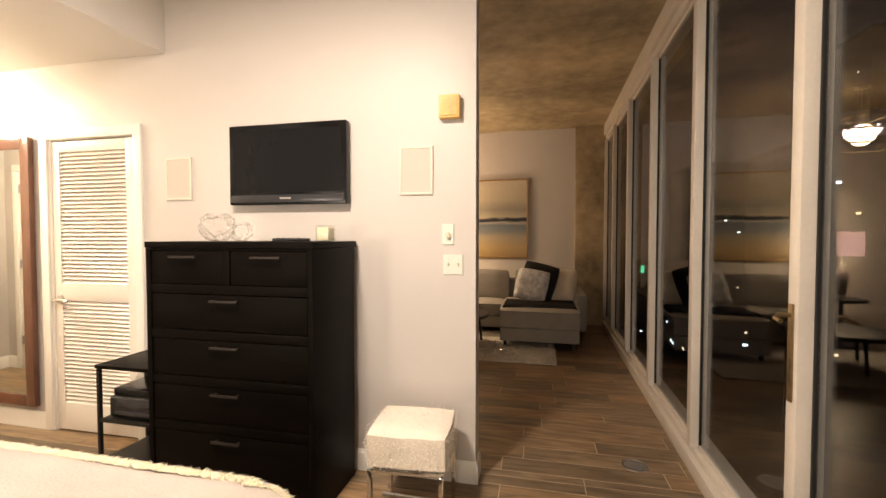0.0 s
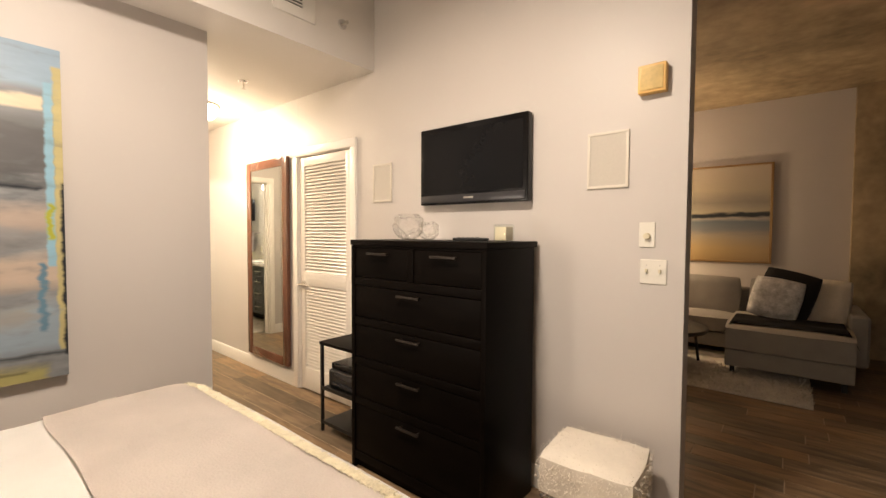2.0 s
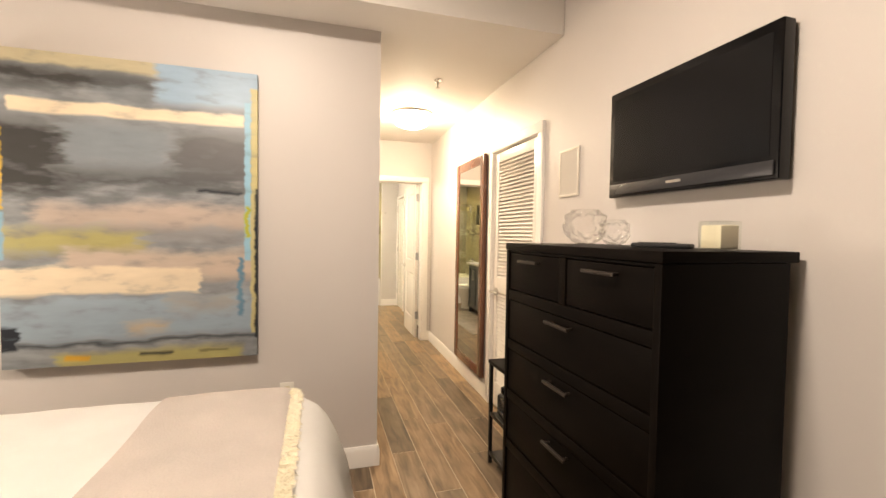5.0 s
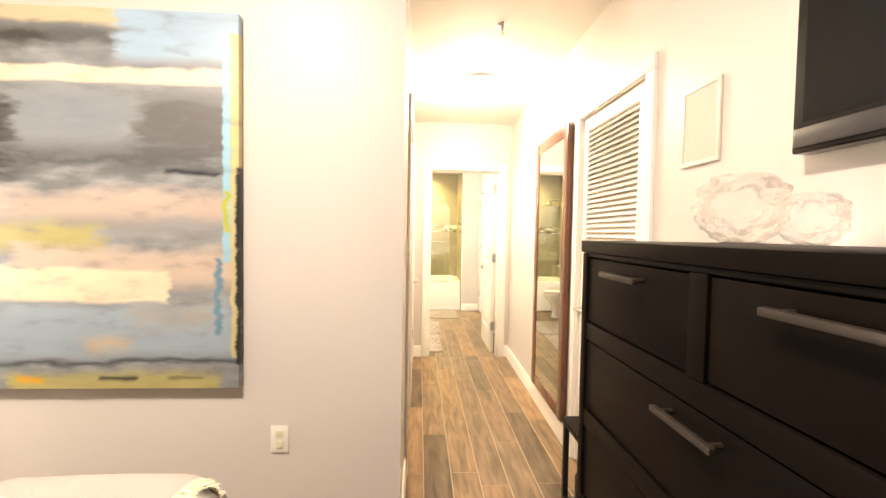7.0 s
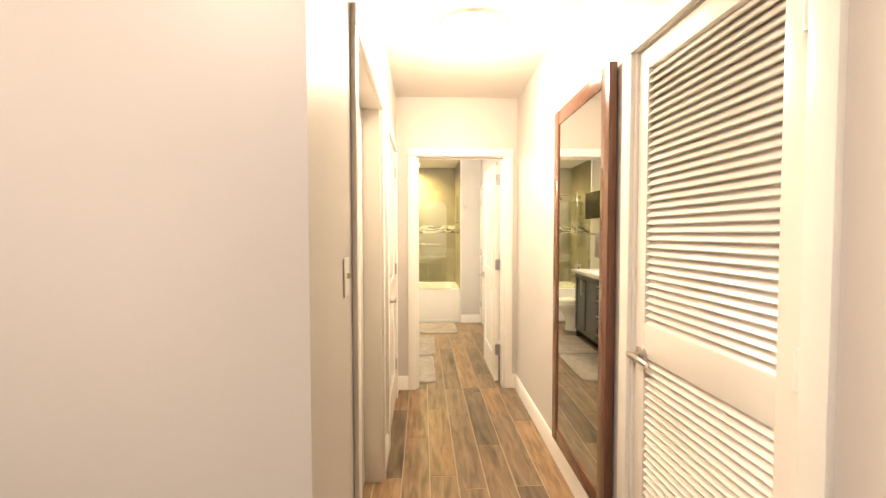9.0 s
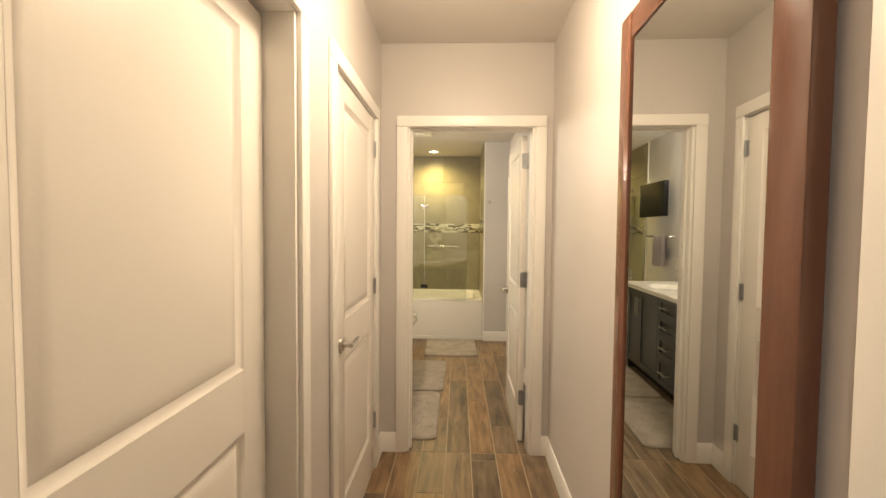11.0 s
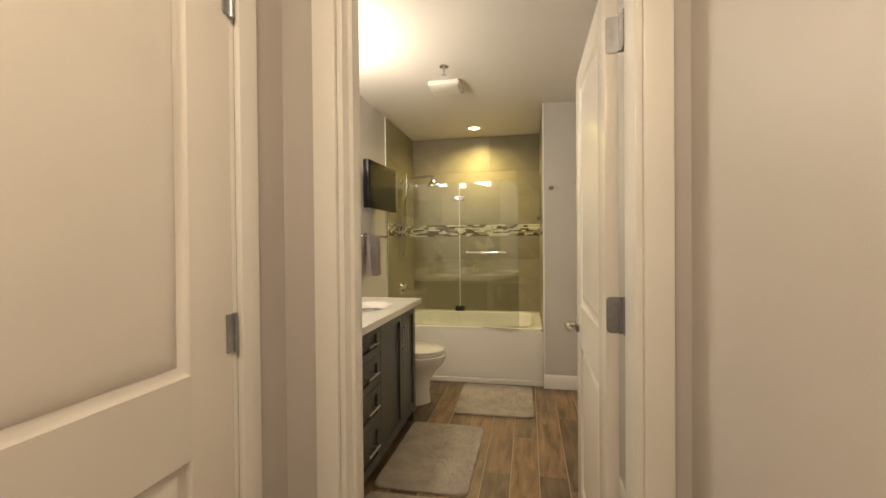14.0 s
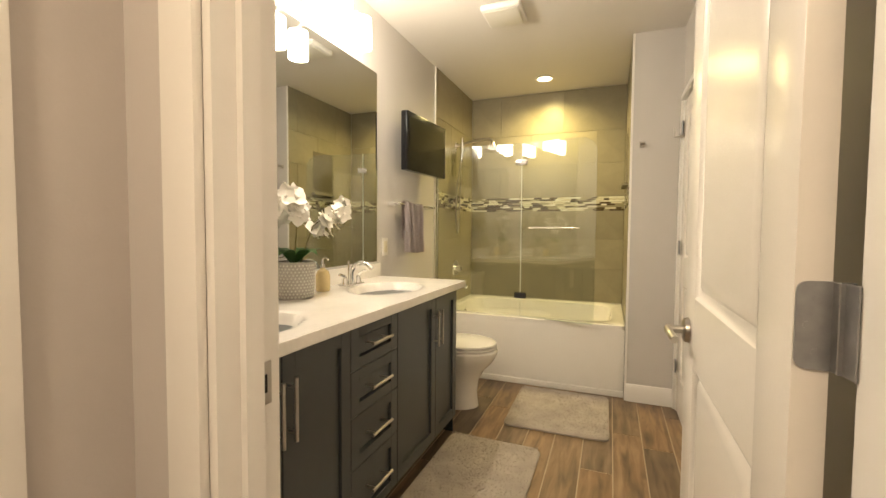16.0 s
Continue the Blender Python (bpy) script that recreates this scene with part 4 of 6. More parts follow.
def television(name, label, w, h, t, place, rz, bar=True, tilt=0, back=0.011):
    """A flat screen round the origin facing -y, then set at a pose."""
    d = thing(name, place, label, "television")
    m = pose(*place, tilt, 0, rz)

    def add(nm, bm, mat, lab=""):
        bmesh.ops.transform(bm, matrix=m, verts=bm.verts[:])
        return part(nm, bm, mat, d, lab)
    add("case", box(-w / 2, w / 2, -t / 2, t / 2, -h / 2, h / 2, 0.008, 3), M_BLACKGLOSS)
    lip = 0.072 if bar else 0.035
    add("screen", box(-w / 2 + 0.03, w / 2 - 0.03, -t / 2 - 0.0015, -t / 2 + 0.002, -h / 2 + lip, h / 2 - 0.035), M_SCREEN, "dark switched-off screen")
    if bar:
        add("speaker_bar", box(-w / 2 + 0.012, w / 2 - 0.012, -t / 2 - 0.008, -t / 2 + 0.004, -h / 2 + 0.012, -h / 2 + 0.058, 0.005), M_GREYBAR, "grey glossy speaker bar")
        add("badge", box(-0.035, 0.035, -t / 2 - 0.0095, -t / 2 - 0.0075, -h / 2 + 0.032, -h / 2 + 0.042, 0.001), M_NICKEL)
    else:
        add("edge_trim", box(w / 2 - 0.001, w / 2 + 0.006, -t / 2, t / 2, -h / 2 + 0.02, h / 2 - 0.02, 0.003), M_NICKEL)
    add("mount", box(-0.11, 0.11, t / 2 - 0.002, t / 2 + back, -0.10, 0.10, 0.004), M_BLACKMETAL)
    return d


M_SCREEN = material("screen_glass", (0.006, 0.006, 0.007), 0.22, vary=0.05, spec=0.2)
television("television", "black wall-mounted flat television, switched off", 0.765, 0.475, 0.048, (-1.866, 2.914, 1.797), 0)


def wall_speaker(x0, x1, z0, z1):
    d = thing("wall_speaker", ((x0 + x1) / 2, TVY, z0), "flush cream in-wall speaker with fabric grille", "speaker", "in-wall speakers")
    bm = box(x0, x1, TVY - 0.010, TVY - 0.001, z0, z0 + 0.014, 0.002)
    box(x0, x1, TVY - 0.010, TVY - 0.001, z1 - 0.014, z1, 0.002, bm=bm)
    box(x0, x0 + 0.014, TVY - 0.0098, TVY - 0.001, z0 + 0.013, z1 - 0.013, 0.002, bm=bm)
    box(x1 - 0.014, x1, TVY - 0.0098, TVY - 0.001, z0 + 0.013, z1 - 0.013, 0.002, bm=bm)
    part("frame", bm, M_GRILLEFRAME, d)
    part("grille", box(x0 + 0.013, x1 - 0.013, TVY - 0.007, TVY - 0.001, z0 + 0.013, z1 - 0.013), M_MESHGRILLE, d)


wall_speaker(-1.185, -0.99, 1.605, 1.875)
wall_speaker(-2.765, -2.57, 1.605, 1.875)


def switch_plate(name, label, x, z, w, h, face, out, kind):
    """A wall plate on a wall that faces along y."""
    d = thing(name, (x, face, z), label, "switch" if kind != "outlet" else "outlet")
    o = lambda a, b, c0, c1, e0, e1, bev=0.001: box(x + a, x + b, face + out * c0, face + out * c1, z + e0, z + e1, bev, 1)
    part("plate", o(-w / 2, w / 2, 0.0005, 0.006, -h / 2, h / 2, 0.0025), M_WHITEPLASTIC, d)
    if kind == "toggles":
        for k in (-w / 4, w / 4):
            part("toggle", o(k - 0.005, k + 0.005, 0.005, 0.017, -0.004, 0.012), M_IVORY, d)
            part("screw", rod((x + k, face + out * 0.005, z + 0.03), (x + k, face + out * 0.0072, z + 0.03), 0.003, None, 8), M_NICKEL, d)
    elif kind == "knob":
        part("dial", rod((x, face + out * 0.005, z - 0.006), (x, face + out * 0.024, z - 0.006), 0.016, 0.013, 18), M_IVORY, d, "ivory dimmer knob")
    elif kind == "toggle":
        part("toggle", o(-0.005, 0.005, 0.005, 0.017, -0.004, 0.012), M_IVORY, d)
    return d


switch_plate("light_switch", "white double toggle switch plate on the wall", -0.876, 1.215, 0.112, 0.112, TVY, -1, "toggles")
switch_plate("dimmer_switch", "white dimmer plate with ivory knob on the wall", -0.905, 1.383, 0.068, 0.115, TVY, -1, "knob")
switch_plate("light_switch", "white single toggle switch plate in the hall", -3.445, 1.244, 0.072, 0.116, HALLY, 1, "toggle")
a = thing("alarm_strobe", (-0.89, TVY, 2.01), "amber-lit square alarm box on the wall", "alarm")
part("body", box(-0.95, -0.833, TVY - 0.045, TVY - 0.0005, 2.012, 2.137, 0.008, 3), M_ORANGE, a)
part("front_plate", box(-0.938, -0.845, TVY - 0.050, TVY - 0.044, 2.024, 2.125, 0.003), M_AMBERFACE, a, "worn amber lens")
o = thing("wall_outlet", (PX, 1.44, 0.47), "white duplex wall outlet beside the bed", "outlet")
part("plate", box(PX + 0.0005, PX + 0.006, 1.388, 1.462, 0.425, 0.54, 0.0025), M_WHITEPLASTIC, o)
for z in (0.46, 0.505):
    part("socket", box(PX + 0.0058, PX + 0.008, 1.410, 1.440, z - 0.014, z + 0.014, 0.003), M_IVORY, o)


def painting():
    y0, y1, z0, z1 = 0.176, 1.276, 0.714, 2.207
    d = thing("painting", (PX, (y0 + y1) / 2, z0), "large abstract canvas in blue, grey, cream and yellow", "painting")
    part("canvas", box(PX + 0.004, PX + 0.045, y0, y1, z0, z1, 0.004), M_PAINTING, d)
    part("stretcher", box(PX + 0.0005, PX + 0.0035, y0 + 0.03, y1 - 0.03, z0 + 0.03, z1 - 0.03), M_DARKPARTSHADE, d)


painting()


def stool():
    """Fur-topped square stool on crossed chrome legs."""
    cx, cy, w = -1.02, 2.66, 0.385
    d = thing("fur_stool", (cx, cy, 0), "cream faux-fur square stool on chrome legs", "stool")
    rng = random.Random(2)
    bm = cushion(w, 0.36, 0.185, n=10, puff=0.22, rough=0.03)
    faces = [(f.calc_center_median(), f.normal.copy(), f.calc_area()) for f in bm.faces]
    for c, nrm, area in faces:
        for _ in range(16):
            p = c + Vector((rng.uniform(-1, 1), rng.uniform(-1, 1), rng.uniform(-1, 1))) * 0.016
            tip = p + nrm * rng.uniform(0.0, 0.003) + Vector((rng.uniform(-1, 1), rng.uniform(-1, 1), rng.uniform(-1.2, 0.4))) * 0.008
            side = nrm.cross(Vector((rng.uniform(-1, 1), rng.uniform(-1, 1), rng.uniform(-1, 1)))).normalized() * 0.0022
            bm.faces.new([bm.verts.new(v) for v in (p - side, p + side, tip)])
    part("seat", spun(bm, (cx, cy, 0.375), 4), M_FUR, d, "long-haired cream fur seat")
    part("seat_frame", spun(box(-w / 2 + 0.02, w / 2 - 0.02, -0.16, 0.16, 0, 0.02, 0.004), (cx, cy, 0.262), 4), M_CHROME, d)
    for sx in (-1, 1):
        for sy in (-1, 1):
            a = Vector((cx + sx * 0.175, cy + sy * 0.145, 0.0))
            part("leg", box(a.x - 0.011, a.x + 0.011, a.y - 0.011, a.y + 0.011, 0, 0.264, 0.003), M_CHROME, d)
    part("stretcher", box(cx - 0.164, cx + 0.164, cy - 0.009, cy + 0.009, 0.05, 0.066, 0.002), M_CHROME, d)


stool()


def cart():
    """Black metal side stand with three shelves."""
    x0, x1, y0, y1, h = -2.90, -2.42, 2.595, 2.90, 0.63
    d = thing("shelf_stand", ((x0 + x1) / 2, (y0 + y1) / 2, 0), "black metal three-tier stand beside the dresser", "shelf")
    for x in (x0, x1):
        for y in (y0, y1):
            part("leg", box(x - 0.010, x + 0.010, y - 0.010, y + 0.010, 0, h - 0.022, 0.002), M_BLACKMETAL, d)
    part("top", box(x0 - 0.015, x1 + 0.015, y0 - 0.015, y1 + 0.015, h - 0.022, h, 0.003), M_ESPRESSO, d)
    for z in (0.30, 0.06):
        part("shelf", box(x0 + 0.010, x1 - 0.010, y0 - 0.006, y1 + 0.006, z, z + 0.014, 0.002), M_BLACKMETAL, d)
        part("shelf_rail", box(x0 + 0.010, x1 - 0.010, y0 - 0.010, y0 - 0.006, z - 0.004, z + 0.02, 0.001), M_BLACKMETAL, d)
    b = thing("printer", ((x0 + x1) / 2, 2.75, 0.315), "black desktop printer on the stand's middle shelf", "printer")
    part("body", box(x0 + 0.04, x1 - 0.03, y0 + 0.02, y1 - 0.03, 0.315, 0.44, 0.02, 3), M_BLACKPLASTIC, b)
    part("scanner_lid", box(x0 + 0.055, x1 - 0.045, y0 + 0.035, y1 - 0.04, 0.4405, 0.485, 0.014, 3), M_BLACKGLOSS, b)
    part("output_tray", box(x0 + 0.10, x1 - 0.12, y0 + 0.004, y0 + 0.03, 0.345, 0.365, 0.004), M_GREYBAR, b)
    part("control_panel", box(x0 + 0.10, x1 - 0.12, y0 + 0.014, y0 + 0.03, 0.39, 0.43, 0.004), M_GREYBAR, b)


cart()


def bed():
    x0, x1, y0, y1, h = -2.31, -0.93, -0.42, 1.60, 0.79
    d = thing("bed", ((x0 + x1) / 2, (y0 + y1) / 2, 0), "made double bed with white duvet", "bed")
    part("base", box(x0 + 0.05, x1 - 0.05, y0, y1 - 0.06, 0.12, 0.42, 0.01), M_CREAMFAB, d)
    for x in (x0 + 0.10, x1 - 0.10):
        for y in (y0 + 0.08, y1 - 0.14):
            part("leg", rod((x, y, 0), (x, y, 0.12), 0.02, 0.026), M_BLACKMETAL, d)
    part("mattress", box(x0 + 0.03, x1 - 0.03, y0, y1 - 0.04, 0.421, 0.70, 0.05, 3), M_DUVET, d)
    part("headboard", box(x0 - 0.03, x1 + 0.03, y0 - 0.10, y0 - 0.01, 0, 1.30, 0.03, 3), M_SOFA, d)
    part("duvet", draped(x0, x1, y0 + 0.02, y1 + 0.035, h, 0.50, 0), M_DUVET, d, "rumpled white cotton duvet")
    t = tagged(part("throw_blanket", draped(x0 - 0.008, x1 + 0.008, 1.085, y1 + 0.035, h + 0.009, 0.40, 5, 0.45, False), M_THROW, None), "beige woven throw with cream fringe over the bed foot", "blanket")
    rng = random.Random(8)
    bm = bmesh.new()
    for i in range(5200):
        u, v = rng.uniform(x0 - 0.004, x1 + 0.004), y1 - 0.085 + rng.uniform(-0.018, 0.016)
        x, y, sag = over_edge(u, v, x0, x1, y1 + 0.035)
        base = Vector((x, y, h + 0.012 - sag))
        tip = base + Vector((rng.uniform(-0.012, 0.012), rng.uniform(-0.002, 0.020), rng.uniform(-0.006, 0.003)))
        wide = Vector((rng.uniform(-1, 1), rng.uniform(-1, 1), rng.uniform(-0.5, 0.5))).normalized() * 0.0026
        lift = Vector((0, 0, 0.003))
        foot = [bm.verts.new(v) for v in (base - wide, base + wide, base + lift)]
        end = bm.verts.new(tip)
        for k in range(3):
            bm.faces.new((foot[k], foot[(k + 1) % 3], end))
    part("fringe", bm, M_FRINGE, t, "frayed cream fringe")


def over_edge(x, y, x0, x1, y1, rx=0.13, ry=0.20, turn=0.17):
    """Where a point of a cloth on the bed comes to lie near the rounded edges and foot corners, and how far it sinks."""
    ex, ey = max(0.0, min(x - x0, x1 - x)), max(0.0, y1 - y)
    ax, ay = max(0.0, 1 - ex / rx), max(0.0, 1 - ey / ry)
    a = min(1.0, math.hypot(ax, ay))
    sag = 0.0
    if a > 0:
        reach = (rx * ax * ax + ry * ay * ay) / (ax * ax + ay * ay)
        sag = 0.60 * reach * (1 - math.sqrt(max(0.0, 1 - a * a)))
    if ex < turn and ey < turn:
        dx, dy = turn - ex, turn - ey
        k = max(dx, dy) / math.hypot(dx, dy)
        x += (1 - k) * dx * (1 if x - x0 < x1 - x else -1)
        y -= (1 - k) * dy
    return x, y, sag


def draped(x0, x1, y0, y1, h, drop, seed, wave=0.6, foot=True):
    """A cloth laid over the bed: flat on top, rounded over three sides and hanging with soft folds."""
    bm = bmesh.new()
    nx, ny = 90, 80
    span_x, span_y = (x1 - x0) + 2 * drop, (y1 - y0) + (drop if foot else -0.10)
    grid = []
    for j in range(ny + 1):
        row = []
        for i in range(nx + 1):
            u, v = x0 - drop + span_x * i / nx, y0 + span_y * j / ny
            v += 0.0 if foot else 0.022 * noise.noise(Vector((u * 3.1, 0.4, seed))) * (1 - j / ny)
            ox, oy = max(x0 - u, u - x1, 0.0), max(v - y1, 0.0)
            sx = -1 if u < x0 else 1
            cx, cy, sag = over_edge(min(max(u, x0), x1), min(v, y1), x0, x1, y1)
            down = max(ox, oy)
            f = noise.noise(Vector((u * 2.6 + seed, v * 2.6, seed))) * 0.012 * wave
            f += noise.noise(Vector((u * 2.0 + 3 * v, v * 9 - 2 * u, seed + 4))) * 0.005 * wave
            fold = 0.018 * wave * math.sin(9 * (u + v) + 2.5 * noise.noise(Vector((u * 2, v * 2, seed)))) * min(1, down / 0.15)
            px = cx + (sx * (0.012 + fold + 0.16 * down) if ox > 0 and ox >= oy else 0)
            py = cy + ((0.012 + fold + 0.30 * down) if oy > ox else 0)
            row.append(bm.verts.new((px, py, h + f - sag - down * 0.98)))
        grid.append(row)
    for j in range(ny):
        for i in range(nx):
            bm.faces.new((grid[j][i], grid[j][i + 1], grid[j + 1][i + 1], grid[j + 1][i]))
    bmesh.ops.solidify(bm, geom=bm.faces[:], thickness=-0.012)
    return bm


bed()


# bedroom lamps: one under the ceiling, two unseen fills added beside the bed's head
LX, LY, LZ = -1.48, 1.25, 2.95
l = thing("ceiling_lamp", (LX, LY, HIGH), "round white glass lamp hung under the ceiling by the bed foot", "lamp")
part("canopy", lathe([(0.07, 0.0), (0.065, -0.02), (0.015, -0.035)], (LX, LY, HIGH), 30), M_NICKEL, l)
g = part("diffuser", lathe([(0.06, 0.085), (0.15, 0.06), (0.185, 0.02), (0.18, -0.02), (0.12, -0.06), (0.0001, -0.08)], (LX, LY, LZ), 36), M_GLOBE, l, "glowing white glass bowl")
g.visible_shadow = False


def bedside(x, y):
    t = thing("nightstand", (x, y, 0), "unseen dark wooden nightstand added under the fill lamp", "nightstand", "nightstands")
    part("body", box(x - 0.22, x + 0.22, y - 0.20, y + 0.20, 0.12, 0.62, 0.006), M_ESPRESSO, t)
    part("drawer", box(x - 0.20, x + 0.20, y + 0.2005, y + 0.215, 0.38, 0.60, 0.003), M_ESPRESSO, t)
    for sx in (-1, 1):
        for sy in (-1, 1):
            part("leg", box(x + sx * 0.19 - 0.02, x + sx * 0.19 + 0.02, y + sy * 0.17 - 0.02, y + sy * 0.17 + 0.02, 0, 0.12), M_ESPRESSO, t)
    t = thing("fill_lamp", (x, y, 0.62), "unseen bedside lamp with a white drum shade, added as fill", "lamp", "bedside lamps")
    part("base", lathe([(0.07, 0.0), (0.07, 0.015), (0.025, 0.04), (0.06, 0.16), (0.03, 0.34), (0.012, 0.38), (0.012, 0.56)], (x, y, 0.621), 24), M_POT, t)
    g = part("shade", lathe([(0.17, 0.0), (0.14, 0.24), (0.136, 0.24), (0.166, 0.0)], (x, y, 1.10), 32), M_GLOBE, t, "glowing white drum shade")
    g.visible_shadow = False


bedside(-2.68, -0.75)
bedside(-0.55, -0.75)

# ---- soffit and hall things ----
def sprinkler(place):
    x, y, z = place
    d = thing("sprinkler", (x, y, z), "chrome fire sprinkler head under the ceiling", "sprinkler", "sprinklers")
    part("escutcheon", lathe([(0.034, 0.0), (0.030, -0.006), (0.012, -0.010)], (x, y, z), 20), M_CHROME, d)
    part("body", rod((x, y, z - 0.008), (x, y, z - 0.035), 0.009, 0.007, 10), M_NICKEL, d)
    bm = rod((x - 0.012, y, z - 0.030), (x - 0.004, y, z - 0.056), 0.0025, None, 6)
    rod((x + 0.012, y, z - 0.030), (x + 0.004, y, z - 0.056), 0.0025, None, 6, bm=bm)
    part("yoke", bm, M_NICKEL, d)
    part("deflector", rod((x, y, z - 0.057), (x, y, z - 0.060), 0.018, None, 14), M_NICKEL, d)


sprinkler((-3.69, 2.45, LOW))
sprinkler((-7.70, 2.04, LOW - 0.02))
d = thing("side_sprinkler", (SOF, 2.668, 2.775), "chrome sidewall sprinkler on the soffit", "sprinkler")
part("escutcheon", rod((SOF, 2.668, 2.775), (SOF + 0.012, 2.668, 2.775), 0.034, 0.030, 20), M_CHROME, d)
part("body", rod((SOF + 0.01, 2.668, 2.775), (SOF + 0.055, 2.668, 2.775), 0.010, 0.012, 12), M_NICKEL, d)
d = thing("air_vent", (SOF, 2.42, 2.84), "white air supply grille on the soffit face", "vent")
part("frame", box(SOF + 0.0005, SOF + 0.012, 2.17, 2.455, 2.69, 2.97, 0.003), M_TRIM, d)
# the vent opening's shade, painted as a near-black sheet on the frame
part("opening_shade", box(SOF + 0.0125, SOF + 0.014, 2.215, 2.36, 2.755, 2.91), M_DARKPARTSHADE, d)
for i in range(7):
    part("slat", box(SOF + 0.0142, SOF + 0.022, 2.215, 2.36, 2.76 + i * 0.021, 2.768 + i * 0.021), M_TRIM, d)
d = thing("dome_light", (-4.62, 2.45, LOW), "glowing frosted glass dome lamp on the hall ceiling", "lamp")
part("base", lathe([(0.20, 0.0), (0.195, -0.02), (0.12, -0.025)], (-4.62, 2.45, LOW), 40), M_NICKEL, d)
g = part("dome", lathe([(0.192, -0.022), (0.185, -0.065), (0.150, -0.110), (0.08, -0.138), (0.0001, -0.145)], (-4.62, 2.45, LOW), 40), M_DOME, d, "glowing frosted dome")
g.visible_shadow = False


def floor_mirror():
    x0, x1, z0, z1, f, y = -0.398, 0.366, 0.165, 2.062, 0.082, 0.0
    cx, cy = -4.240, 2.914
    d = thing("tall_mirror", (cx, cy, z0), "tall mirror in a reddish wood frame on the hall wall", "mirror")

    def add(nm, bm, mat, lab=""):
        return part(nm, spun(bm, (cx, cy, 0), -1.15), mat, d, lab)
    for a, b in ((x0, x0 + f), (x1 - f, x1)):
        add("side_frame", box(a, b, y, y + 0.036, z0, z1, 0.006), M_MAHOG)
    add("top_frame", box(x0 + f, x1 - f, y + 0.001, y + 0.035, z1 - f, z1, 0.006), M_MAHOG)
    add("bottom_frame", box(x0 + f, x1 - f, y + 0.001, y + 0.035, z0, z0 + f, 0.006), M_MAHOG)
    add("mirror_glass", box(x0 + f - 0.006, x1 - f + 0.006, y + 0.007, y + 0.013, z0 + f - 0.006, z1 - f + 0.006), M_MIRROR, "clear mirror glass")
    add("backing", box(x0 + 0.02, x1 - 0.02, y + 0.0365, y + 0.042, z0 + 0.02, z1 - 0.02), M_DARKPARTSHADE)


floor_mirror()

d = thing("floor_box", (0.154, 3.34, 0), "round metal floor outlet cover set in the tiles", "outlet")
part("ring", lathe([(0.075, 0.0), (0.073, 0.004), (0.060, 0.005), (0.058, 0.0)], (0.154, 3.34, 0.0005), 36), M_NICKEL, d)
part("lid", lathe([(0.057, 0.0), (0.056, 0.003), (0.0001, 0.003)], (0.154, 3.34, 0.0005), 36), M_STEELHINGE, d)

